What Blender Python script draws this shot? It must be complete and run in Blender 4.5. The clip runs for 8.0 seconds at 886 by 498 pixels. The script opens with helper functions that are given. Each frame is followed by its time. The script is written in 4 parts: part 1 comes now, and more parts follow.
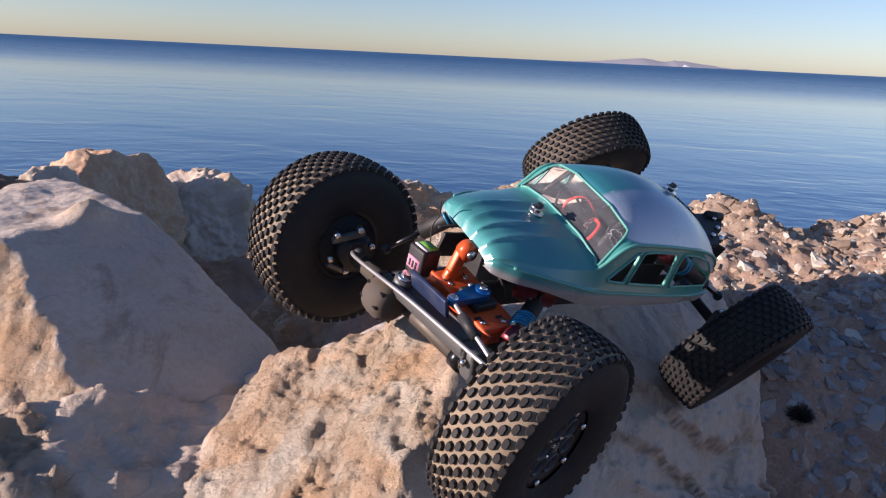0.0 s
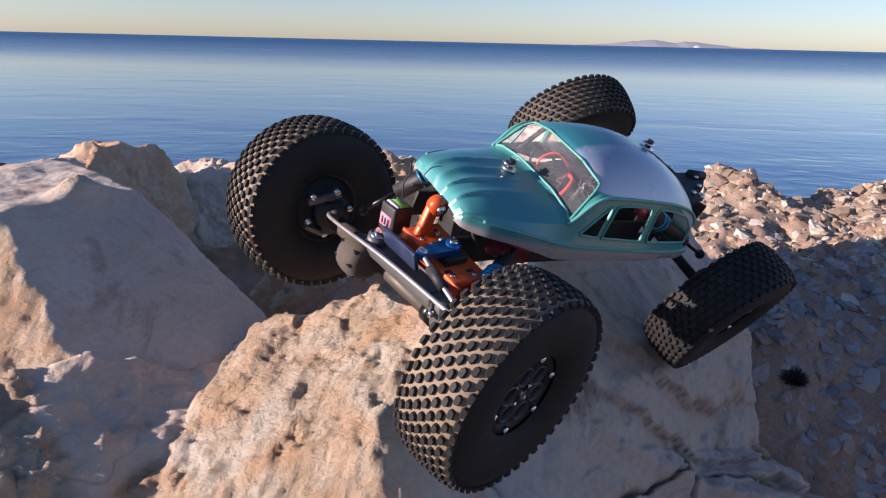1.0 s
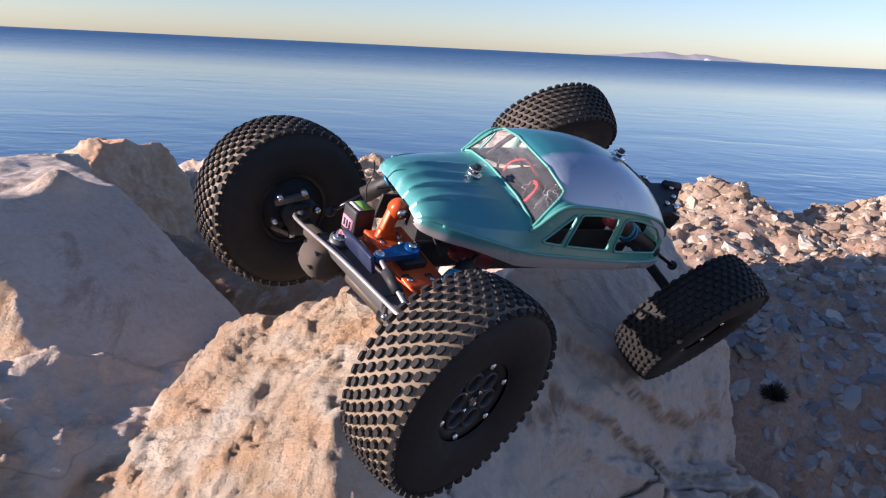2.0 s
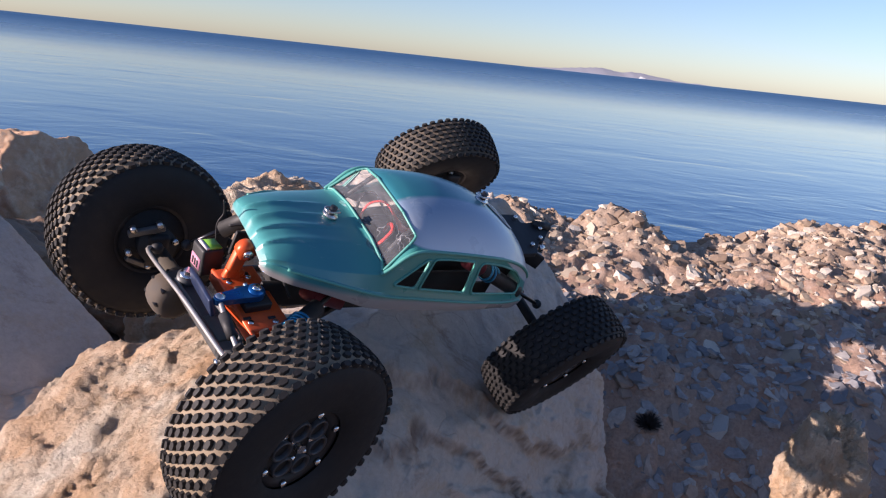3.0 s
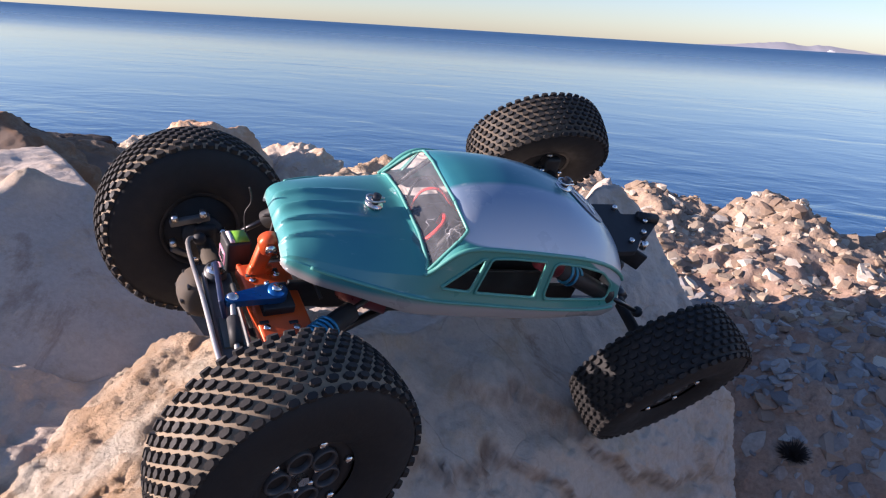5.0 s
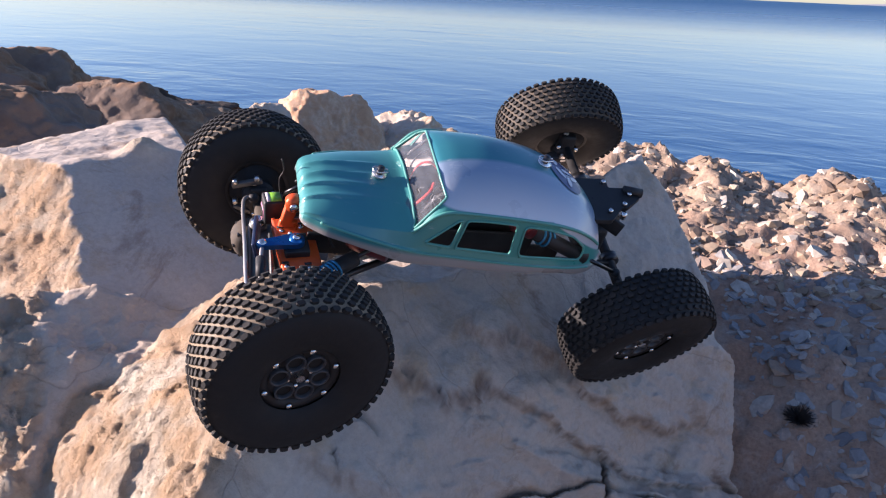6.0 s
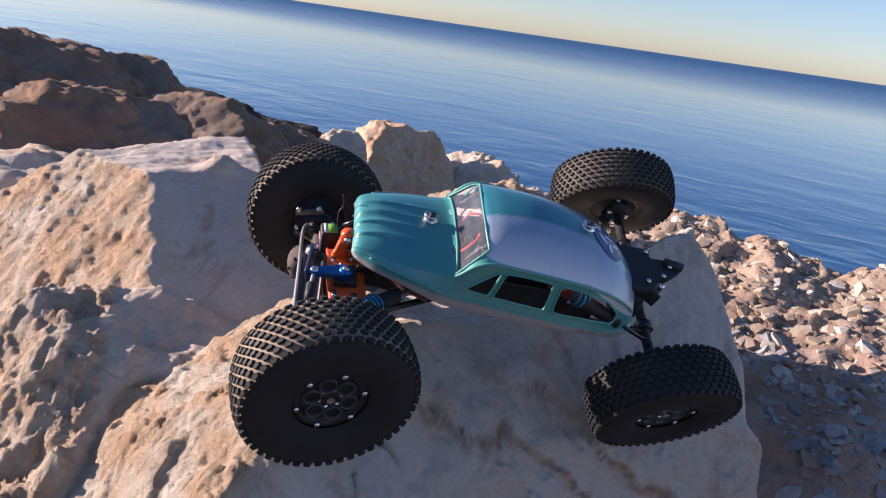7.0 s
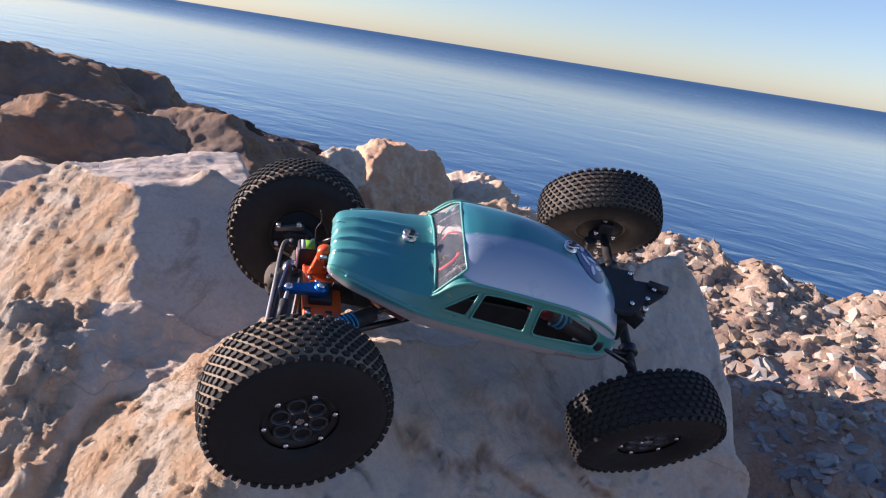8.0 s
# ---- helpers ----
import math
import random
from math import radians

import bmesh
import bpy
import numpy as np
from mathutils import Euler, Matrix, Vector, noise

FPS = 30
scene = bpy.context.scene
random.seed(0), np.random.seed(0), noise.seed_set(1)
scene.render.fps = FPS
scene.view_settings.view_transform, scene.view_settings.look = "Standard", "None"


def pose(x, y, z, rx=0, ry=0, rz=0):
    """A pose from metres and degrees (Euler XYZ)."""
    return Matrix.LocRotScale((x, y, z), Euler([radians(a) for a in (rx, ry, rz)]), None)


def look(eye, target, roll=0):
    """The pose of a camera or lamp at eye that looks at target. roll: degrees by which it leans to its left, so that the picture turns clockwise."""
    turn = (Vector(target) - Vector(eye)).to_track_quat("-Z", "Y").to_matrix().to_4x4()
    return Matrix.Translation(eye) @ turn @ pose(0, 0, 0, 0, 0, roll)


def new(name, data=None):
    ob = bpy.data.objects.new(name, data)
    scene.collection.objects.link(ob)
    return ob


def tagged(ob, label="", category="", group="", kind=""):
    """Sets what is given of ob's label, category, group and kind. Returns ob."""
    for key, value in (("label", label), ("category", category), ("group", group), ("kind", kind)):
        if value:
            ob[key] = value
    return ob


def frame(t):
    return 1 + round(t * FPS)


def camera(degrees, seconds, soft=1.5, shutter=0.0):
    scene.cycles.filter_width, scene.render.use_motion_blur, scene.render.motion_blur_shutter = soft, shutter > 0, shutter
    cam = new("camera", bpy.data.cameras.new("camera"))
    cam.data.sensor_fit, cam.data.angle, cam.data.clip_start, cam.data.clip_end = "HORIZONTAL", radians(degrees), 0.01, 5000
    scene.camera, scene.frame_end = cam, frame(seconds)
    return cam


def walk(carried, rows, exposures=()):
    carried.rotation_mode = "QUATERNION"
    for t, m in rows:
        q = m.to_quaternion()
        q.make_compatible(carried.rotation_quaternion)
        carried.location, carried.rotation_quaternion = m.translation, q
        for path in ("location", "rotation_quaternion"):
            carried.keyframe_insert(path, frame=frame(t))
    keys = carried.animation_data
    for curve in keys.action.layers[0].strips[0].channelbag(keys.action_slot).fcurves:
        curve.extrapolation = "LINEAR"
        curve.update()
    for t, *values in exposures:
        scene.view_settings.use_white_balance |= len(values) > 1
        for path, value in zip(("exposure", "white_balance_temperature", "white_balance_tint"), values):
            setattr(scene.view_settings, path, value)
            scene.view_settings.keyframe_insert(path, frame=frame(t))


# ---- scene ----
import numpy as np
cam = camera(64.14, 8.0, soft=1.2)
PATH = [
    (0, (-0.0844, -0.0063, 0.4881), (-0.1245, 0.9573, 0.2237), 2.81),
    (0.5, (-0.0565, -0.0125, 0.4714), (-0.1000, 0.9468, 0.1922), 2.27),
    (1, (-0.0566, -0.0132, 0.4697), (-0.1131, 0.9447, 0.1881), 1.37),
    (1.2, (-0.0593, -0.0147, 0.4673), (-0.1158, 0.9432, 0.1857), 1.41),
    (2.3, (-0.0073, -0.0084, 0.4720), (-0.0634, 0.9522, 0.1998), 3.64),
    (2.5, (0.0061, -0.0128, 0.4781), (-0.0219, 0.9480, 0.2024), 3.59),
    (3, (0.0275, -0.0055, 0.4996), (0.0528, 0.9597, 0.2393), 6.12),
    (3.5, (0.0204, -0.0052, 0.4999), (-0.0167, 0.9625, 0.2508), 5.16),
    (4, (0.0727, 0.0007, 0.4938), (0.0083, 0.9552, 0.2025), 3.36),
    (4.5, (0.0550, 0.0429, 0.4950), (-0.0560, 1.0017, 0.2336), 2.24),
    (5, (0.0858, 0.0787, 0.4898), (-0.1059, 1.0140, 0.1923), 3.51),
    (5.2, (0.0959, 0.0677, 0.4887), (-0.1326, 0.9843, 0.1606), 1.45),
    (6.3, (0.2270, -0.0038, 0.5316), (-0.1414, 0.8584, 0.1840), 4.17),
    (6.5, (0.2335, -0.0086, 0.5329), (-0.1510, 0.8533, 0.2023), 5.22),
    (7, (0.2186, -0.0108, 0.5386), (-0.2067, 0.8419, 0.2352), 8.18),
    (7.5, (0.2283, 0.0119, 0.5374), (-0.2046, 0.8689, 0.2578), 8.54),
    (8, (0.2300, 0.0064, 0.5376), (-0.2040, 0.8634, 0.2598), 8.97),
]
walk(cam, [(t, look(eye, to, roll)) for t, eye, to, roll in PATH], exposures=[(t, stops, 5800, 26) for t, stops in ((0, 0.75), (0.5, 0.82), (1.0, 0.86), (2.5, 1.05), (3.0, 0.92), (3.5, 0.92), (4.0, 0.88), (4.5, 0.98), (5.0, 1.15), (6.5, 1.32), (7.0, 1.0), (8, 1.06))])

# ---- world and sun ----
SUN = Vector((-0.89, -0.31, 0.262)).normalized()
world = bpy.data.worlds.new("sky")
scene.world = world
world.use_nodes = True
wn = world.node_tree
sky = wn.nodes.new("ShaderNodeTexSky")
sky.sky_type, sky.sun_disc = "NISHITA", False
sky.sun_elevation = math.asin(SUN.z)
sky.sun_rotation = math.atan2(SUN.x, SUN.y)
sky.dust_density, sky.air_density, sky.ozone_density = 0.3, 0.9, 2.2
wn.links.new(sky.outputs[0], wn.nodes["Background"].inputs[0])
wn.nodes["Background"].inputs[1].default_value = 0.076
sun = new("sun", bpy.data.lights.new("sun", "SUN"))
sun.data.energy, sun.data.angle, sun.data.color = 5.0, radians(0.5), (1.0, 0.83, 0.64)
sun.matrix_world = look(SUN * 10, (0, 0, 0))


# ---- materials ----
class Mat:
    """A node material with small shorthands."""

    def __init__(self, name, color=(0.5, 0.5, 0.5), rough=0.6, metal=0.0, **more):
        self.m = bpy.data.materials.new(name)
        self.m.use_nodes = True
        self.t = self.m.node_tree
        self.b = self.t.nodes["Principled BSDF"]
        self.set("Base Color", (*color, 1))
        self.set("Roughness", rough)
        self.set("Metallic", metal)
        for key, value in more.items():
            self.set(key.replace("_", " "), value)
        self.co = None

    def set(self, key, value):
        if hasattr(value, "is_linked"):
            self.t.links.new(value, self.b.inputs[key])
        else:
            self.b.inputs[key].default_value = value

    def node(self, kind, **inputs):
        n = self.t.nodes.new("ShaderNode" + kind)
        for key, value in inputs.items():
            slot = n.inputs[int(key[1:])] if key[0] == "i" and key[1:].isdigit() else n.inputs[key.replace("_", " ")]
            if hasattr(value, "is_linked"):
                self.t.links.new(value, slot)
            else:
                slot.default_value = value
        return n

    def coords(self, kind="Object"):
        if self.co is None:
            self.co = self.t.nodes.new("ShaderNodeTexCoord")
        return self.co.outputs[kind]

    def noise(self, scale, detail=6, rough=0.6, stretch=None, kind="Object", warp=0.0):
        co = self.coords(kind)
        if stretch:
            co = self.node("Mapping", Vector=co, Scale=stretch).outputs[0]
        return self.node("TexNoise", Vector=co, Scale=scale, Detail=detail, Roughness=rough, Distortion=warp).outputs[0]

    def ramp(self, value, *stops):
        n = self.t.nodes.new("ShaderNodeValToRGB")
        self.t.links.new(value, n.inputs[0])
        e = n.color_ramp.elements
        while len(e) < len(stops):
            e.new(0.5)
        for el, (at, c) in zip(e, stops):
            el.position, el.color = at, (*(c if hasattr(c, "__len__") else (c, c, c)), 1)
        return n.outputs[0]

    def mix(self, fac, a, b, how="MIX"):
        n = self.t.nodes.new("ShaderNodeMix")
        n.data_type, n.blend_type = "RGBA", how
        for slot, v in ((n.inputs[0], fac), (n.inputs[6], a), (n.inputs[7], b)):
            if hasattr(v, "is_linked"):
                self.t.links.new(v, slot)
            else:
                slot.default_value = v if not hasattr(v, "__len__") or len(v) == 4 else (*v, 1)
        return n.outputs[2]

    def math(self, how, a, b=0.0):
        n = self.t.nodes.new("ShaderNodeMath")
        n.operation = how
        for slot, v in zip(n.inputs, (a, b)):
            if hasattr(v, "is_linked"):
                self.t.links.new(v, slot)
            else:
                slot.default_value = v
        return n.outputs[0]

    def bump(self, height, strength=0.5, distance=0.002, under=None):
        n = self.node("Bump", Height=height, Strength=strength, Distance=distance)
        if under is not None:
            self.t.links.new(under, n.inputs["Normal"])
        self.t.links.new(n.outputs[0], self.b.inputs["Normal"])
        return n.outputs[0]

    def attr(self, name):
        n = self.t.nodes.new("ShaderNodeAttribute")
        n.attribute_name = name
        return n.outputs["Fac"]


def limestone(name, pale, tan, grey, fresh=(1, 1, 1)):
    """Broken limestone: pale grey weathered faces, tan and ochre where it has fractured (attribute broken)."""
    m = Mat(name, rough=0.92)
    big, mid, fine = m.noise(5, 5), m.noise(26, 6, 0.65), m.noise(170, 5, 0.7)
    smooth = m.mix(m.ramp(big, (0.35, 0), (0.65, 1)), grey, pale)
    smooth = m.mix(m.ramp(mid, (0.51, 0), (0.70, 0.75)), smooth, tan)
    raw = m.mix(m.ramp(mid, (0.36, 0), (0.62, 1)), m.mix(0.4, tan, (0.82, 0.60, 0.38)), (0.90, 0.79, 0.62))
    raw = m.mix(m.ramp(m.noise(11, 5, 0.6, warp=0.6), (0.42, 0), (0.58, 0.75)), raw, (0.76, 0.47, 0.25))
    raw = m.mix(1.0, raw, fresh, "MULTIPLY")
    col = m.mix(m.attr("broken"), smooth, raw)
    col = m.mix(m.ramp(fine, (0.25, 0.0), (0.75, 1.0)), m.mix(m.mix(m.attr("broken"), (0.3, 0.3, 0.3), (0.13, 0.13, 0.13)), col, (0.14, 0.095, 0.065)), col)
    bent = m.node("VectorMath", i0=m.coords(), i1=m.node("VectorMath", i0=m.node("TexNoise", Vector=m.coords(), Scale=3.0, Detail=4.0).outputs[1], i1=(0.10, 0.10, 0.10)).outputs[0])
    lines = m.node("TexVoronoi", Vector=bent.outputs[0], Scale=4.2)
    lines.feature = "DISTANCE_TO_EDGE"
    veins = m.math("MULTIPLY", m.ramp(lines.outputs["Distance"], (0.0, 1), (0.010, 0)), m.ramp(m.noise(6, 4), (0.47, 0), (0.60, 0.25)))
    col = m.mix(veins, col, (0.15, 0.10, 0.07))
    blot = m.ramp(m.noise(10, 8, 0.7, warp=0.6), (0.56, 0), (0.68, 0.75))
    col = m.mix(m.math("MULTIPLY", blot, m.math("SUBTRACT", 1.0, m.attr("broken"))), col, (0.25, 0.16, 0.11))
    # below zero the attribute marks brown earth in the joints and cracks
    col = m.mix(m.math("MAXIMUM", m.math("MULTIPLY", m.attr("broken"), -1.0), 0.0), col, (0.13, 0.085, 0.058))
    m.set("Base Color", col)
    grit = m.noise(110, 8, 0.75)
    under = m.bump(mid, 0.55, 0.009)
    under = m.bump(m.math("MULTIPLY", veins, -1.0), 0.6, 0.004, under)
    under = m.bump(grit, m.mix(m.attr("broken"), (0.14, 0.14, 0.14), (1.0, 1.0, 1.0)), 0.014, under)
    m.bump(fine, 0.6, 0.0016, under)
    return m.m


ROCK = limestone("pale_limestone", (0.66, 0.57, 0.47), (0.55, 0.41, 0.27), (0.52, 0.45, 0.38))
ROCK_RED = limestone("reddish_limestone", (0.62, 0.47, 0.36), (0.60, 0.40, 0.27), (0.46, 0.36, 0.28), (1.0, 0.85, 0.74))
# shore rock colours darkened: the shade over the shore is part of them
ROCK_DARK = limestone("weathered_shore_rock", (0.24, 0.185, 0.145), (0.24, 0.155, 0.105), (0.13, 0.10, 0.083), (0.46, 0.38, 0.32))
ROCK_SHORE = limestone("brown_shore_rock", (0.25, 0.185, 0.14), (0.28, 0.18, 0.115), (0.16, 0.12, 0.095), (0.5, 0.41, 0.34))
ROCK_WET = limestone("wet_black_rock", (0.035, 0.03, 0.027), (0.045, 0.034, 0.026), (0.02, 0.018, 0.017), (0.07, 0.065, 0.06))


def conglomerate():
    m = Mat("cemented_rubble", rough=0.95)
    big, mid, fine = m.noise(6, 5), m.noise(32, 6, 0.65), m.noise(210, 4, 0.7)
    col = m.mix(m.ramp(big, (0.35, 0), (0.65, 1)), (0.38, 0.22, 0.145), (0.48, 0.335, 0.24))
    col = m.mix(m.ramp(mid, (0.5, 0), (0.7, 1)), col, (0.46, 0.38, 0.32))
    # cream towards the ridge: its sunlight is put into the colour
    col = m.mix(m.ramp(m.attr("broken"), (0.55, 0.0), (0.9, 0.75)), col, m.mix(mid, (0.40, 0.29, 0.19), (0.56, 0.45, 0.33)))
    col = m.mix(m.ramp(fine, (0.3, 0.6), (0.7, 0)), col, (0.16, 0.11, 0.08))
    m.set("Base Color", col)
    under = m.bump(mid, 0.5, 0.006)
    m.bump(fine, 0.7, 0.002, under)
    return m.m


def pebble(name, *stops):
    m = Mat(name, rough=0.88)
    info = m.t.nodes.new("ShaderNodeObjectInfo").outputs["Random"]
    geo = m.t.nodes.new("ShaderNodeNewGeometry").outputs["Random Per Island"]
    r = m.math("FRACT", m.math("ADD", info, geo))
    col = m.ramp(r, *stops)
    fine = m.noise(130, 5, 0.65)
    col = m.mix(m.ramp(fine, (0.3, 0.45), (0.7, 0)), col, (0.10, 0.085, 0.08))
    m.set("Base Color", col)
    m.bump(fine, 0.5, 0.0012)
    return m.m


RUBBLE = conglomerate()
CHIP = pebble("grey_stone_chips", (0.0, (0.19, 0.19, 0.20)), (0.3, (0.33, 0.325, 0.325)), (0.6, (0.42, 0.40, 0.38)), (0.75, (0.36, 0.24, 0.16)), (1.0, (0.55, 0.52, 0.47)))
# sunlit copy of the chips, its cream light put into the colours
CHIP_SUNLIT = pebble("cream_stone_chips", (0.0, (0.20, 0.14, 0.095)), (0.3, (0.34, 0.24, 0.155)), (0.6, (0.43, 0.33, 0.225)), (0.8, (0.56, 0.47, 0.35)), (1.0, (0.70, 0.63, 0.52)))


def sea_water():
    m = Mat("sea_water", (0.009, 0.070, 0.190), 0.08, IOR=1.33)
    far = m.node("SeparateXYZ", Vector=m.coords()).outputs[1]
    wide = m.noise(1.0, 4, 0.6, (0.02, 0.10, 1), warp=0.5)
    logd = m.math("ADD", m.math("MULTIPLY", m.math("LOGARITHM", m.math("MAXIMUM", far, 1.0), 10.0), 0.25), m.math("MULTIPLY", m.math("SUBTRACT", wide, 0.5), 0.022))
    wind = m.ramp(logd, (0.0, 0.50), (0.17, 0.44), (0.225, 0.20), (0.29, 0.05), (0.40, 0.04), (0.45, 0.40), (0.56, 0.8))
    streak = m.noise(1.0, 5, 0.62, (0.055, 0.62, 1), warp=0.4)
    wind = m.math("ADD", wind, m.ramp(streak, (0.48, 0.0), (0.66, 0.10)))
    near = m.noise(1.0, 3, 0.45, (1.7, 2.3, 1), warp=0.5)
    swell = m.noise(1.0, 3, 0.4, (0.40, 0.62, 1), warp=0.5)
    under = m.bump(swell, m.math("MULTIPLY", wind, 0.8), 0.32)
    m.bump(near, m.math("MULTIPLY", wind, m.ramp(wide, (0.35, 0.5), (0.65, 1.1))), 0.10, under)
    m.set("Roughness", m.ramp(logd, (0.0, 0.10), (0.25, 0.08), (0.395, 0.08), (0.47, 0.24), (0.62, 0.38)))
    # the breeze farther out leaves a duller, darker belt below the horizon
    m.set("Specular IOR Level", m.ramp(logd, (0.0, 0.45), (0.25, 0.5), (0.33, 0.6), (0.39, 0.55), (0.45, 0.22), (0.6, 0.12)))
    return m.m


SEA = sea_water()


def rubber(name, color, dust):
    m = Mat(name, color, 0.75)
    n = m.noise(90, 6, 0.7)
    m.set("Base Color", m.mix(m.ramp(n, (0.4, 0), (0.75, 1)), color, dust))
    m.set("Roughness", m.ramp(n, (0.3, 0.6), (0.7, 0.9)))
    m.bump(m.noise(400, 3), 0.25, 0.0006)
    return m.m


RUBBER = rubber("black_rubber", (0.008, 0.008, 0.009), (0.018, 0.017, 0.016))
LUG = rubber("worn_rubber_lug", (0.010, 0.009, 0.009), (0.024, 0.021, 0.018))
DUSTY = rubber("dusty_rubber", (0.20, 0.152, 0.098), (0.29, 0.225, 0.15))


def plastic(name, color, rough=0.45, metal=0.0, grime=0.25):
    m = Mat(name, color, rough, metal)
    n = m.noise(60, 6, 0.65)
    dark = tuple(c * (1 - grime) + 0.25 * grime * 0.4 for c in color)
    m.set("Base Color", m.mix(m.ramp(n, (0.42, 0), (0.7, 1)), color, dark))
    m.set("Roughness", m.ramp(n, (0.3, max(0.05, rough - 0.12)), (0.7, min(1, rough + 0.15))))
    return m.m


BLACK = plastic("black_plastic", (0.010, 0.010, 0.011), 0.6)
GUN = plastic("dark_anodised_metal", (0.05, 0.05, 0.055), 0.35, 0.8)
RING = plastic("scuffed_grey_plastic", (0.045, 0.045, 0.048), 0.4)
STEEL = plastic("bright_steel", (0.78, 0.76, 0.73), 0.24, 1.0)
SATIN = plastic("worn_satin_steel", (0.50, 0.485, 0.46), 0.4, 0.7)
BRASS = plastic("dusty_cast_housing", (0.085, 0.063, 0.042), 0.8, 0.1, 0.5)
ALU = plastic("dusty_grey_alloy", (0.12, 0.122, 0.12), 0.55, 0.5, 0.5)
TUBE = plastic("bronze_grey_tube", (0.085, 0.07, 0.052), 0.6, 0.4)
ORANGE = plastic("orange_anodised_plate", (0.78, 0.11, 0.02), 0.38, 0.25)
BLUE = plastic("blue_anodised_metal", (0.012, 0.12, 0.36), 0.32, 0.7)
CYAN = plastic("light_blue_spring", (0.02, 0.20, 0.36), 0.35, 0.4)
RED = plastic("red_wire", (0.62, 0.03, 0.02), 0.4)
LIME = plastic("lime_label", (0.25, 0.55, 0.05), 0.4)
WHITE = plastic("white_label", (0.72, 0.66, 0.68), 0.45)
PINK = plastic("pink_label", (0.70, 0.30, 0.42), 0.45)
CARBON = plastic("grey_green_plate", (0.10, 0.115, 0.10), 0.4, 0.3)
DECAL_BLUE = plastic("dark_blue_sticker", (0.02, 0.035, 0.16), 0.3)
DECAL_PALE = plastic("pale_sticker", (0.62, 0.64, 0.72), 0.3)
NAVY = plastic("dark_blue_plate", (0.02, 0.035, 0.09), 0.35, 0.3)
MAROON = plastic("maroon_motor_can", (0.16, 0.02, 0.03), 0.35, 0.5)


def paint():
    """Teal lacquer on a polycarbonate shell, pearl over one half of the roof and along the lower flanks."""
    m = Mat("teal_pearl_lacquer", (0.02, 0.3, 0.3), 0.3, Coat_Weight=0.5, Coat_Roughness=0.15)
    sep = m.node("SeparateXYZ", Vector=m.coords()).outputs
    n = m.noise(28, 5, 0.6)
    teal = m.mix(m.ramp(m.noise(9, 4), (0.35, 0), (0.7, 1)), (0.030, 0.190, 0.245), (0.052, 0.255, 0.275))
    # greener towards the nose and along the window line
    nose = m.ramp(m.math("MULTIPLY", sep[0], 10), (0.35, 0), (0.80, 0.8))
    teal = m.mix(nose, teal, (0.085, 0.33, 0.30))
    drop = m.math("MULTIPLY", m.math("MAXIMUM", m.math("SUBTRACT", -0.105, sep[0]), 0.0), 0.5)
    over = m.math("ADD", m.math("SUBTRACT", sep[2], 0.0195), drop)
    roof = m.ramp(m.math("MULTIPLY", over, 100), (0.0, 0), (0.12, 1))
    back = m.ramp(m.math("MULTIPLY", sep[0], -10), (0.10, 0.0), (0.13, 1))
    edge = m.math("ADD", sep[1], m.math("MULTIPLY", n, 0.003))
    pearl = m.ramp(m.math("MULTIPLY", edge, 10), (0.085, 0), (0.125, 0.75), (0.30, 0.85), (0.48, 1.0))
    side = m.math("MULTIPLY", m.ramp(m.math("ADD", m.math("MULTIPLY", sep[0], -10), 0.5), (0.0, 0.0), (0.65, 1)), m.math("SUBTRACT", 1.0, roof))
    teal = m.mix(m.math("MULTIPLY", side, 0.75), teal, (0.075, 0.33, 0.27))
    col = m.mix(m.math("MULTIPLY", m.math("MULTIPLY", pearl, back), roof), teal, m.mix(m.ramp(m.math("MULTIPLY", sep[1], 10), (0.2, 0), (0.48, 1)), (0.30, 0.36, 0.49), (0.60, 0.63, 0.67)))
    low = m.ramp(m.math("ADD", m.math("MULTIPLY", sep[2], 10), 1.0), (0.55, 1), (0.775, 1), (0.815, 0))
    col = m.mix(low, col, m.mix(n, (0.33, 0.305, 0.29), (0.43, 0.42, 0.41)))
    scuff = m.ramp(m.noise(120, 6, 0.7, (0.25, 1, 1)), (0.62, 0), (0.72, 0.6))
    col = m.mix(scuff, col, m.mix(0.5, col, (0.7, 0.72, 0.7)))
    m.set("Base Color", col)
    m.set("Roughness", m.ramp(n, (0.3, 0.25), (0.7, 0.42)))
    m.bump(m.noise(14, 3), 0.06, 0.002)
    return m.m


PAINT = paint()
TRIM = plastic("pale_green_trim", (0.095, 0.34, 0.29), 0.4, 0.0, 0.15)


def glass():
    m = Mat("clear_polycarbonate", (0.9, 0.92, 0.95), 0.05, IOR=1.45)
    n = m.noise(70, 5, 0.7, (1, 0.25, 1))
    bent = m.node("TexVoronoi", Vector=m.node("TexNoise", Vector=m.coords(), Scale=14.0, Detail=4.0).outputs[1], Scale=9.0)
    bent.feature = "DISTANCE_TO_EDGE"
    scratch = m.math("MULTIPLY", m.ramp(bent.outputs["Distance"], (0.0, 1), (0.010, 0)), m.ramp(m.noise(45, 3), (0.52, 0), (0.60, 1)))
    m.set("Roughness", m.ramp(n, (0.45, 0.03), (0.8, 0.30)))
    m.set("Transmission Weight", m.math("SUBTRACT", m.ramp(n, (0.3, 0.97), (0.75, 0.86)), m.math("MULTIPLY", scratch, 0.45)))
    return m.m


GLASS = glass()


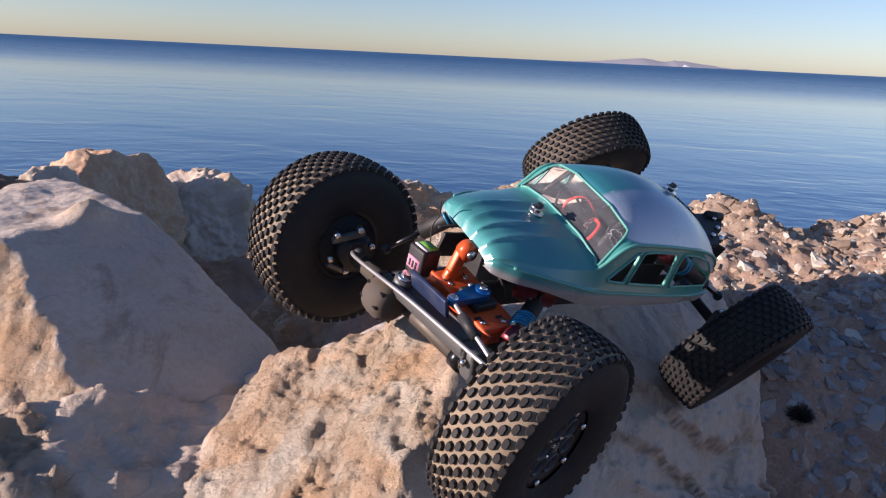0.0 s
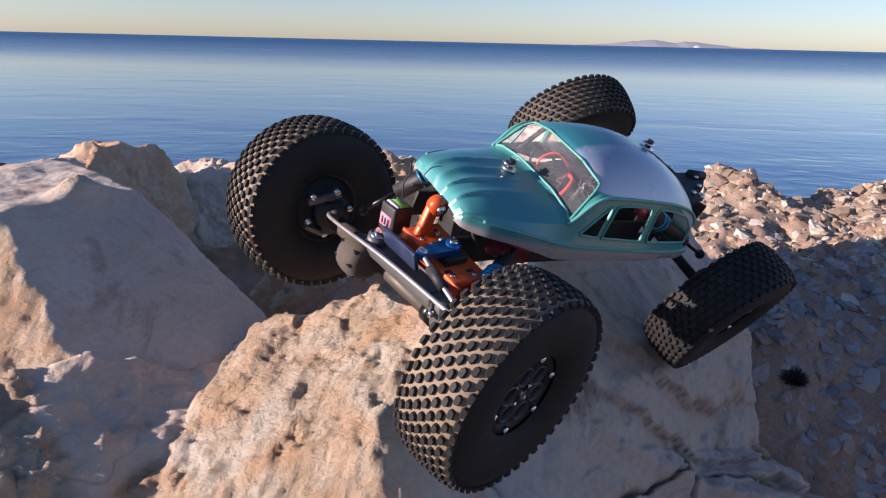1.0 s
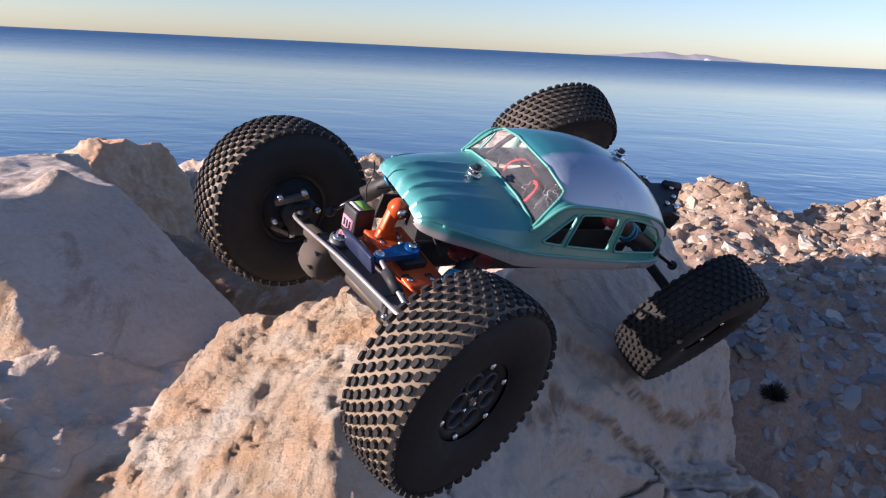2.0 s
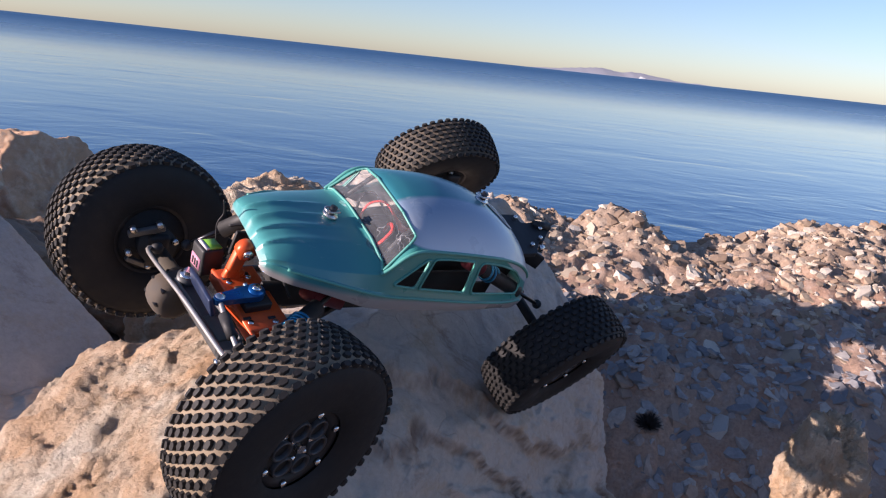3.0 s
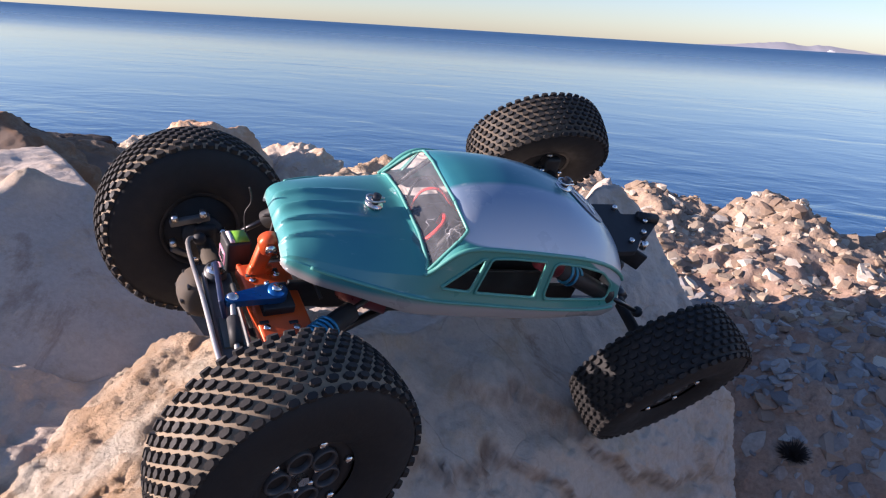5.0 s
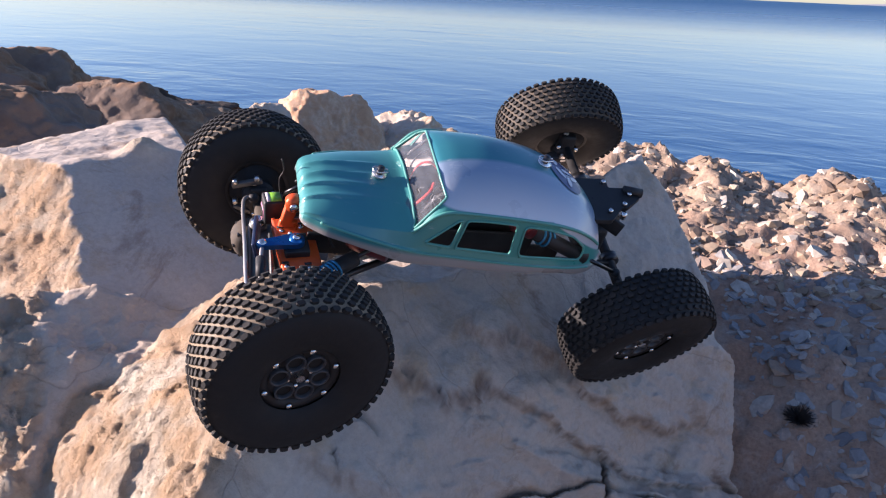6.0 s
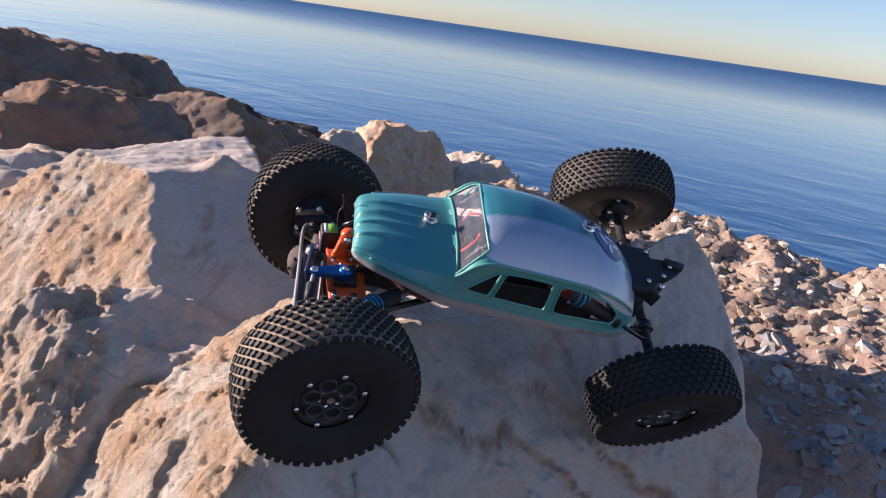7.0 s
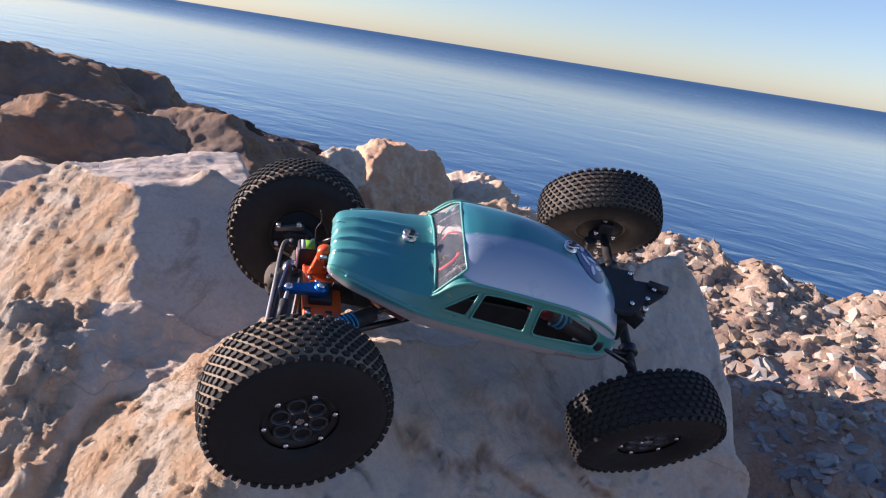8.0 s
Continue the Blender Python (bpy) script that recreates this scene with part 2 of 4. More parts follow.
# ---- mesh helpers ----
def mesh_of(bm, name, mat, smooth=True):
    me = bpy.data.meshes.new(name)
    bm.normal_update()
    bm.to_mesh(me)
    bm.free()
    for mt in mat if isinstance(mat, (list, tuple)) else [mat]:
        me.materials.append(mt)
    if smooth:
        me.shade_smooth()
    return me


def part(name, bm, mat, parent, label="", smooth=True):
    ob = new(name, bm if isinstance(bm, bpy.types.Mesh) else mesh_of(bm, name, mat, smooth))
    ob.parent = parent
    if label:
        tagged(ob, label)
    return ob


def box(size, at=(0, 0, 0), turn=(0, 0, 0), bevel=0.001, bm=None):
    bm = bm or bmesh.new()
    m = pose(*at, *turn) @ Matrix.Diagonal((*size, 1))
    got = bmesh.ops.create_cube(bm, size=1, matrix=m)["verts"]
    if bevel:
        edges = list({e for v in got for e in v.link_edges})
        bmesh.ops.bevel(bm, geom=edges, offset=bevel, segments=2, affect="EDGES", profile=0.6)
    return bm


def rod(a, b, r, bm=None, seg=14, r2=None):
    bm = bm or bmesh.new()
    a, b = Vector(a), Vector(b)
    d = b - a
    m = Matrix.Translation((a + b) / 2) @ d.to_track_quat("Z", "Y").to_matrix().to_4x4()
    bmesh.ops.create_cone(bm, cap_ends=True, segments=seg, radius1=r, radius2=r if r2 is None else r2, depth=d.length, matrix=m)
    return bm


def ball(at, r, bm=None, scale=(1, 1, 1)):
    bm = bm or bmesh.new()
    bmesh.ops.create_uvsphere(bm, u_segments=14, v_segments=9, radius=r, matrix=Matrix.Translation(at) @ Matrix.Diagonal((*scale, 1)))
    return bm


def tube(points, r, bm=None, seg=10, closed=False):
    """A round bar bent along a smooth line through the points."""
    bm = bm or bmesh.new()
    pts = [Vector(p) for p in points]
    line = []
    for i in range(len(pts) - 1):
        p0, p1, p2, p3 = pts[max(i - 1, 0)], pts[i], pts[i + 1], pts[min(i + 2, len(pts) - 1)]
        for k in range(6):
            t = k / 6
            line.append(0.5 * (2 * p1 + (p2 - p0) * t + (2 * p0 - 5 * p1 + 4 * p2 - p3) * t * t + (3 * p1 - p0 - 3 * p2 + p3) * t ** 3))
    line.append(pts[-1])
    rings, side = [], None
    for i, p in enumerate(line):
        d = (line[min(i + 1, len(line) - 1)] - line[max(i - 1, 0)]).normalized()
        if side is None:
            side = d.orthogonal().normalized()
        side = (side - d * side.dot(d)).normalized()
        up = d.cross(side)
        rings.append([bm.verts.new(p + r * (side * math.cos(a) + up * math.sin(a))) for a in (2 * math.pi * k / seg for k in range(seg))])
    for a, b in zip(rings, rings[1:]):
        for k in range(seg):
            bm.faces.new((a[k], a[(k + 1) % seg], b[(k + 1) % seg], b[k]))
    bm.faces.new(rings[0][::-1])
    bm.faces.new(rings[-1])
    return bm


def lathe(profile, seg=64, bm=None):
    """Turns (radius, y) pairs about the y axis."""
    bm = bm or bmesh.new()
    rings = []
    for r, y in profile:
        rings.append([bm.verts.new((r * math.cos(a), y, r * math.sin(a))) for a in (2 * math.pi * k / seg for k in range(seg))])
    for a, b in zip(rings, rings[1:]):
        for k in range(seg):
            bm.faces.new((a[k], b[k], b[(k + 1) % seg], a[(k + 1) % seg]))
    return bm


def smoothstep(a, b, x):
    t = min(1.0, max(0.0, (x - a) / (b - a)))
    return t * t * (3 - 2 * t)


def fbm(x, y, z=0.0, scale=1.0, octaves=5, rough=0.9):
    return noise.fractal(Vector((x * scale, y * scale, z * scale)), rough, 2.1, octaves)


def height_sheet(name, f, x0, x1, y0, y1, step, mat, floor, crisp=True, lean=None):
    """A rock mass with a top surface z = f(x, y) -> (z, broken), with skirts going down to the floor."""
    nx, ny = int((x1 - x0) / step) + 1, int((y1 - y0) / step) + 1
    verts, broken, faces = [], [], []
    for j in range(ny):
        for i in range(nx):
            x, y = x0 + i * step, y0 + j * step
            z, b = f(x, y)
            if i in (0, nx - 1) or j in (0, ny - 1):
                z = floor
            verts.append(lean(x, y, z) if lean else (x, y, z))
            broken.append(b)
    for j in range(ny - 1):
        for i in range(nx - 1):
            a = j * nx + i
            faces.append((a, a + 1, a + nx + 1, a + nx))
    me = bpy.data.meshes.new(name)
    me.from_pydata(verts, [], faces)
    me.attributes.new("broken", "FLOAT", "POINT").data.foreach_set("value", broken)
    me.materials.append(mat)
    me.shade_smooth()
    if crisp:
        raw = np.array(broken)[np.array(faces)].mean(axis=1) > 0.7
        me.polygons.foreach_set("use_smooth", ~raw)
    return new(name, me)


def boulder(name, at, size, turn, cuts, mat, seed, rough=0.05, grain=0.02, sub=6, raw=None):
    """A boulder: a ball cut flat by planes, then roughened. cuts: (normal, distance) in units of the radii."""
    bm = bmesh.new()
    bmesh.ops.create_icosphere(bm, subdivisions=sub, radius=1)
    cuts = [(Vector(n).normalized(), d) for n, d in cuts]
    off = Vector((seed * 7.31, seed * 3.17, seed * 1.93))
    layer = bm.verts.layers.float.new("broken")
    for v in bm.verts:
        p = v.co.copy()
        flat = 1.0
        scale = 1.0
        for n, d in cuts:
            k = p.dot(n)
            if k > 1e-6 and d / k < scale:
                scale, flat = d / k, 0.3
        r = scale * (1 + rough * noise.fractal(p * 1.7 + off, 0.9, 2.1, 4))
        r += grain * noise.fractal(p * 7 + off, 0.8, 2.1, 5) * (0.45 + 0.55 * flat)
        r += 0.5 * grain * noise.ridged_multi_fractal(p * 4 + off, 0.9, 2.1, 4, 1.0, 2.0) * flat
        v.co = p * r
        v[layer] = (0.15 if flat < 1 else 0.8) if raw is None else raw
    ob = new(name, mesh_of(bm, name, mat))
    ob.matrix_world = pose(*at, *turn) @ Matrix.Diagonal((*size, 1))
    me = ob.data
    me.transform(Matrix.Diagonal((*size, 1)))
    ob.matrix_world = pose(*at, *turn)
    return ob


# ---- sea, distance ----
SEA_Z = -1.15


def sea_sheet():
    bm = bmesh.new()
    radii = [0.0, 2, 5, 10, 25, 70, 200, 700, 2000, 4700]
    seg = 72
    rings = [[bm.verts.new((0, 3, SEA_Z))]]
    for r in radii[1:]:
        rings.append([bm.verts.new((r * math.cos(a), 3 + r * math.sin(a), SEA_Z)) for a in (2 * math.pi * k / seg for k in range(seg))])
    for k in range(seg):
        bm.faces.new((rings[0][0], rings[1][k], rings[1][(k + 1) % seg]))
    for a, b in zip(rings[1:], rings[2:]):
        for k in range(seg):
            bm.faces.new((a[k], b[k], b[(k + 1) % seg], a[(k + 1) % seg]))
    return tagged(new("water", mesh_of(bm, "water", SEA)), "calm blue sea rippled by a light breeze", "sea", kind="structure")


sea_sheet()


def island(x0, x1, dist, tall, seed, mat):
    bm = bmesh.new()
    n = 60
    low, top, back = [], [], []
    for i in range(n + 1):
        t = i / n
        x = x0 + (x1 - x0) * t
        h = tall * math.sin(math.pi * t) ** 0.8 * (0.55 + 0.55 * noise.fractal(Vector((t * 4 + seed, seed, 0)), 0.9, 2.2, 5) + 0.35 * math.exp(-((t - 0.33) / 0.09) ** 2))
        low.append(bm.verts.new((x, dist, SEA_Z)))
        top.append(bm.verts.new((x, dist + 120, SEA_Z + max(h, 0.5))))
        back.append(bm.verts.new((x, dist + 240, SEA_Z)))
    for i in range(n):
        bm.faces.new((low[i], low[i + 1], top[i + 1], top[i]))
        bm.faces.new((top[i], top[i + 1], back[i + 1], back[i]))
    return tagged(new("island_hills", mesh_of(bm, "island_hills", mat)), "faint grey hills of a distant coast in haze", "hills", kind="structure")


# distance haze is put into the pale base and a weak glow
HAZE = Mat("hazy_hills", (0.31, 0.31, 0.34), 1.0)
HAZE.set("Emission Color", (0.55, 0.52, 0.50, 1))
HAZE.set("Emission Strength", 0.05)
island(500, 1560, 4150, 48, 2.0, HAZE.m)


def ship(x, y, length):
    base = tagged(new("ship"), "small white ship far off on the horizon", "ship")
    base.location = (x, y, SEA_Z)
    hull = plastic("white_hull", (0.85, 0.83, 0.8), 0.5)
    part("hull", box((length, length * 0.2, length * 0.16), (0, 0, length * 0.08), bevel=length * 0.02), hull, base)
    part("superstructure", box((length * 0.45, length * 0.16, length * 0.16), (-length * 0.1, 0, length * 0.23), bevel=length * 0.02), hull, base)


ship(1095, 4000, 34)


# ---- rocks ----
def steep(x, y):
    return 0.176 - 0.775 * (x - 0.12) + 0.738 * (y - 0.59)


def facet(x, y, scale, k):
    """Small tilted chips: each cell of a Voronoi pattern is a plane of its own."""
    p = Vector((x * scale, y * scale, k))
    c = noise.voronoi(p)[1][0]
    t = noise.cell_vector(c * 3.7 + Vector((0.31, 0.17, 0.7)))
    return ((p.x - c.x) * (t.x - 0.5) + (p.y - c.y) * (t.y - 0.5) + 0.5 * (t.z - 0.5)) / scale


def chunks(x, y, k):
    """Broken stone: blocks and teeth in metres, about zero in the mean."""
    wx, wy = x + 0.012 * fbm(x, y, k, 22, 4), y + 0.012 * fbm(y, x, k + 1, 22, 4)
    t = 0.13 * facet(wx * 1.3, wy, 24, k) + 0.09 * facet(wx * 1.2, wy, 60, k + 2) + 0.08 * facet(wx, wy, 130, k + 4)
    t += 0.0046 * fbm(x, y, k, 26, 4, 0.7) + 0.0024 * fbm(x, y, k + 3, 95, 4, 0.4) * (0.35 + 0.65 * smoothstep(-0.25, 0.35, noise.noise(Vector((x * 16, y * 16, k)))))
    return t


def main_rock(x, y):
    wob = 0.010 * fbm(x, y, 1.0, 6, 4)
    fine = 0.0020 * fbm(x, y, 2.0, 60, 4)
    tooth = chunks(x, y, 3.0) * (1 + 0.3 * smoothstep(0.44, 0.36, y))
    cap = 0.262 + 0.24 * min(max(x + 0.12, 0), 0.3) - 0.12 * max(0.0, y - 0.72) + 0.055 * smoothstep(0.055, 0.10, x) + 0.7 * wob
    # left part: a rough broken field, and beyond a wavering line a smooth stained face
    line = -0.282 + 0.10 * (y - 0.5) + 0.022 * fbm(x, y, 9.0, 14, 4)
    back = 0.45 * max(0.0, y - 0.50)
    drop = 0.7 * max(0.0, 0.40 - y)
    rough = 0.224 + 0.36 * (x + 0.22) + 0.26 * (y - 0.54) - drop - 0.7 * max(0.0, y - 0.57) + 1.35 * tooth
    edge = 0.220 + 0.36 * (line + 0.22) + 0.26 * max(-0.05, y - 0.54) + 0.10 * min(0.0, y - 0.49) - drop
    plain = edge - 0.004 - 0.32 * (x - line) - back + 0.35 * wob + 0.10 * tooth
    far = -0.27 - 0.95 * (y - 0.32) + 0.03 * fbm(x, y, 12.0, 9, 4)
    worn = smoothstep(-0.01, 0.02, far - x)
    plain += 1.7 * worn * tooth - 0.07 * max(0.0, far - x)
    k = smoothstep(-0.006, 0.006, x - line) * smoothstep(0.62, 0.58, y)
    left = plain * (1 - k) + rough * k
    b = max(0.25 + 0.75 * k, 0.9 * worn)
    west = 0.240 + 0.75 * (x + 0.42 + 0.02 * fbm(x, y, 8.5, 10, 3)) + 1.3 * tooth
    if west < left:
        left, b = west, 1.0
    k = smoothstep(-0.13, -0.06, x - 0.15 * smoothstep(0.48, 0.40, y))
    top = cap * k + left * (1 - k)
    b *= 1 - k
    shelf = 0.158 - 0.47 * (x - 0.05) + 0.05 * (y - 0.5) - 3.0 * max(0.0, -x) - 1.5 * max(0.0, 0.5 - y) + 0.5 * wob
    low = steep(x, y) + 0.8 * wob + 0.35 * tooth * smoothstep(-0.02, -0.10, x) + 0.002 * fbm(x * 0.7 + y * 0.7, (x - y) * 0.25, 5.5, 18, 5)
    # bedding steps and cracks across the slab
    on = smoothstep(-0.12, 0.0, x)
    warp = 0.02 * fbm(x, y, 3.3, 7, 3)
    u, v = -0.30 * x + 0.95 * y + warp, 0.95 * x + 0.30 * y - warp
    bed = -0.19 * (min(max(u, 0.19), 0.57) - 0.38)
    stain = 0.0
    for at, tall in ((0.22, 0.012), (0.285, 0.018), (0.34, 0.011), (0.405, 0.020), (0.465, 0.012), (0.53, 0.016)):
        off = u - at - 0.014 * math.sin(9 * v + 40 * at) - 0.02 * fbm(x, y, 30 * at, 12, 3) - 0.007 * fbm(x, y, 9 * at, 55, 3, 0.5)
        runs = smoothstep(-0.25, 0.15, noise.noise(Vector((v * 7, 17 * at, 0.5))))
        bed += tall * (smoothstep(-0.003, 0.003, off) - 0.5) * runs
        stain = max(stain, runs * max(0.62 * math.exp(-(off / 0.0021) ** 2), 0.10 * smoothstep(-0.018, 0.0, off) * smoothstep(0.004, 0.0, off)))
    crack = 0.0
    for a1, a2, c in ((-0.20, 0.97, 0.44), (0.90, 0.42, 0.36), (-0.60, 0.80, 0.30)):
        d = abs(a1 * x + a2 * y - c + 0.035 * fbm(x, y, 11 * c, 6, 4))
        crack += (1 - smoothstep(0.0010, 0.0042, d)) * smoothstep(-0.1, 0.12, noise.noise(Vector((x * 6, y * 6, 31 * c))))
    slab = max(min(low, top), shelf) + on * (bed - 0.013 * min(1.0, crack))
    z = slab
    if low < top:
        b = 0.55 * smoothstep(-0.04, -0.12, x) - on * max(stain, 0.7 * min(1.0, crack))
    # chipped brow where the slab breaks over
    chip = math.exp(-((top - low) / 0.014) ** 2) * smoothstep(-0.04, -0.10, x)
    z += 0.4 * chip * tooth
    b = max(b, 0.8 * chip) if chip > 0.05 else b
    # the right-hand and rear breaks of the slab
    edge = 0.9 * x + 0.43 * y - 0.543 + 0.02 * fbm(x, y, 5.0, 9, 3)
    z = min(z, 0.30 - 3.0 * (edge + 0.050))
    z -= max(0.0, edge) * 3.2
    z -= max(0.0, y - 0.95 + 0.03 * fbm(x, y, 7, 8, 3)) * 2.0
    behind = 0.75 * (y - 0.625) - 0.66 * (x + 0.235) + 0.012 * fbm(x, y, 6.0, 8, 3)
    z -= max(0.0, behind) * 2.5
    # weathered hollows and knobs on the slab's face
    z += on * (0.007 * fbm(x, y, 4.4, 13, 6, 0.55) - 0.006 * max(0.0, noise.ridged_multi_fractal(Vector((x * 9, y * 9, 6.0)), 0.9, 2.1, 4, 1.0, 2.0) - 1.55))
    return z + fine, b


def undercut(x, y, z):
    """The slab's lower courses stand back under the upper ones."""
    back = 0.8 * max(0.0, 0.185 - max(z, -0.1)) * smoothstep(-0.03, 0.08, x)
    return x - 0.30 * back, y + 0.95 * back, z


rock = height_sheet("boulder", main_rock, -0.80, 0.46, 0.08, 1.12, 0.0027, ROCK, -0.5, False, undercut)
tagged(rock, "pale grey limestone boulder with a rough broken tan side", "rock", "breakwater rocks")


def side_rock(x, y):
    face = 0.350 - 0.62 * (x + 0.51) + 0.28 * (y - 0.74)
    top = 0.308 + 0.006 * fbm(x, y, 1.5, 9, 4)
    tooth = chunks(x, y, 8.0)
    west = 0.33 - 0.02 * (x + 0.555) + 0.99 * (y - 0.618) + 1.25 * tooth
    west = min(west, 0.33 + 0.8 * (x + 0.62) + 1.2 * tooth)
    back = 0.285 - 2.0 * (0.656 * (x + 0.39) + 0.754 * (y - 0.70)) + 0.4 * tooth
    right = 0.20 - 2.2 * (x + 0.29)
    knob = math.exp(-(((x + 0.485) / 0.026) ** 2 + ((y - 0.69) / 0.026) ** 2))
    z = min(face, top, west, back, right)
    b = 1.0 if z >= west - 1e-6 else 0.0
    z += 0.016 * knob + knob * 0.8 * tooth
    return z + 0.005 * fbm(x, y, 4.0, 7, 3) + 0.0012 * fbm(x, y, 6.0, 60, 3), max(b, knob)


rock = height_sheet("boulder", side_rock, -1.0, -0.20, 0.20, 1.05, 0.0034, ROCK, -0.5, False)
tagged(rock, "grey limestone boulder with a smooth shaded face", "rock", "breakwater rocks")


def rubble_slope(x, y):
    z = 0.13 + (0.25 if y > 0.86 else 0.85) * (y - 0.86) + 0.03 * (x - 0.37)
    z = min(z, 0.272 - 0.07 * smoothstep(0.3, 0.56, x) + 0.04 * smoothstep(0.62, 0.8, x) - 0.40 * max(0.0, 0.06 - x) + 0.012 * fbm(x, y, 1, 3, 4))
    rim = y - 1.38 + 0.10 * fbm(x, y, 8.0, 2.5, 3) - 0.18 * smoothstep(0.5, 1.2, x)
    lump = noise.ridged_multi_fractal(Vector((x * 5, y * 5, 2)), 0.9, 2.1, 5, 1.0, 2.0)
    top = smoothstep(1.0, 1.25, y)
    z += (0.013 + 0.001 * top) * (lump - 1.0) + 0.006 * fbm(x, y, 4, 28, 6, 0.4)
    z += (0.35 + 0.35 * top) * (0.6 * facet(x, y, 16, 1.0) + 0.7 * facet(x, y, 42, 2.0))
    z -= max(0.0, rim) * 0.95
    z -= max(0.0, -0.24 - x + 0.06 * fbm(x, y, 6, 5, 3)) * 1.5
    return z, 0.5 + 0.4 * top


slope = height_sheet("rubble_bank", rubble_slope, -0.62, 2.6, 0.30, 2.4, 0.0065, RUBBLE, -0.9, False)
tagged(slope, "reddish cemented rubble bank full of grey stone chips", "rock bank", kind="structure")


def shore(x, y):
    z = -0.42 - 0.14 * (y - 1.0) + 0.10 * fbm(x, y, 2, 0.9, 5)
    z += 0.36 * smoothstep(-0.8, -2.2, x) * smoothstep(4.5, 1.5, y)
    z -= 0.30 * max(0.0, y - 3.6 + 0.35 * (x + 2.0))
    return z, 0.3


# the ground takes the rock colour with shade already in it
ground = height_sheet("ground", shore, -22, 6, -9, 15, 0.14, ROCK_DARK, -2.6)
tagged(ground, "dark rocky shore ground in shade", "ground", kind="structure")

ROCKS = [
    # at, size, turn, cuts, material, seed, words
    ((-2.03, 4.72, -0.80), (0.43, 0.36, 0.45), (0, 22, -20), [((0.6, -0.6, 0.6), 0.66), ((-0.4, -0.4, 0.8), 0.8)], ROCK, 2, "low pale boulder at the water's edge"),
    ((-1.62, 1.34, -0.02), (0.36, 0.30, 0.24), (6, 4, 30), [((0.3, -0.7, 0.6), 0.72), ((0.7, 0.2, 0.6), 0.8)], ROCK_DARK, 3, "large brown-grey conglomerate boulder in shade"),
    ((-2.95, 1.95, -0.06), (0.55, 0.45, 0.30), (0, 8, 10), [((0.5, -0.6, 0.6), 0.7)], ROCK_DARK, 4, "dark shaded shore boulder"),
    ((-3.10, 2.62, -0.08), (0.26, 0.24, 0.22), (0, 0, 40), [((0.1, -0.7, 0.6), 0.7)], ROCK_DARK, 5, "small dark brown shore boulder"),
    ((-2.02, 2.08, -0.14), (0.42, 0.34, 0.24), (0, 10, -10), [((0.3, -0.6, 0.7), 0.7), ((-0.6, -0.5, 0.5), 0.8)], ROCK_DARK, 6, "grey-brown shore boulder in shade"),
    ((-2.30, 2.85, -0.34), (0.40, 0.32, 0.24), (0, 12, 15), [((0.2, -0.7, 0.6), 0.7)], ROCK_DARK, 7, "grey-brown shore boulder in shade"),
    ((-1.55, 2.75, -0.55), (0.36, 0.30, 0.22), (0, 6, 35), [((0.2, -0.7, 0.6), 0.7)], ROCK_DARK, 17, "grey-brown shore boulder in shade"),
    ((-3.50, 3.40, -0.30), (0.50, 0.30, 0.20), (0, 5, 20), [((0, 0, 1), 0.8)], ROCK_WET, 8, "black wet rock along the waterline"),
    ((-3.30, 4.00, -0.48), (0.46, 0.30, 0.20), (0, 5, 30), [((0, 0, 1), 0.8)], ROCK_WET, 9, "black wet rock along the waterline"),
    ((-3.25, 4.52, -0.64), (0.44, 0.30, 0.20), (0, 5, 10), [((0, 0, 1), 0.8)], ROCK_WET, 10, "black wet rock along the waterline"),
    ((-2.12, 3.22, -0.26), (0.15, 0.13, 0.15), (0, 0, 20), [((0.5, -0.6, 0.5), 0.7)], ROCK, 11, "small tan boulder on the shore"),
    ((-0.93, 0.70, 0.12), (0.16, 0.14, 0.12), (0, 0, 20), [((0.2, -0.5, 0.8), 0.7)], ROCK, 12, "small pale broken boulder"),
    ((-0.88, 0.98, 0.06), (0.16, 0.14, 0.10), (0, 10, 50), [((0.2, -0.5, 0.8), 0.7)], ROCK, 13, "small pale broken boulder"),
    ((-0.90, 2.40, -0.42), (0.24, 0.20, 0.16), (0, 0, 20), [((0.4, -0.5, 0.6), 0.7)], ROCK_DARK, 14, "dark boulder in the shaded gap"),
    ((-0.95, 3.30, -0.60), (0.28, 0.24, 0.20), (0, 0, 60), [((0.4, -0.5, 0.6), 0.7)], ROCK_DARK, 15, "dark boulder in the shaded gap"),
    ((-0.42, 1.95, -0.40), (0.22, 0.20, 0.16), (0, 0, 60), [((0.4, -0.5, 0.6), 0.7)], ROCK_RED, 16, "reddish boulder in the shaded gap"),
    ((0.30, 0.60, -0.03), (0.06, 0.05, 0.03), (0, 0, 60), [((0.4, -0.5, 0.6), 0.7)], ROCK_DARK, 18, "small dark rock against the slab"),
]
ob = boulder("boulder", (-2.40, 4.28, -0.66), (0.43, 0.37, 0.50), (0, -6, 10), [((0.75, -0.55, 0.45), 0.66), ((-0.75, -0.6, 0.25), 0.74), ((0.1, 0.1, 1.0), 0.90)], ROCK_RED, 61, 0.12, 0.045, 6, raw=0.7)
tagged(ob, "upright reddish brown boulder at the water", "rock", "breakwater rocks")
ob = boulder("boulder", (-0.20, 1.06, 0.05), (0.22, 0.16, 0.23), (0, -10, 6), [((-0.7, -0.5, 0.5), 0.80), ((0.1, -0.9, 0.5), 0.78)], ROCK, 21, 0.18, 0.055, 7, raw=1.0)
tagged(ob, "sunlit rough tan boulder behind the grey slab", "rock", "breakwater rocks")
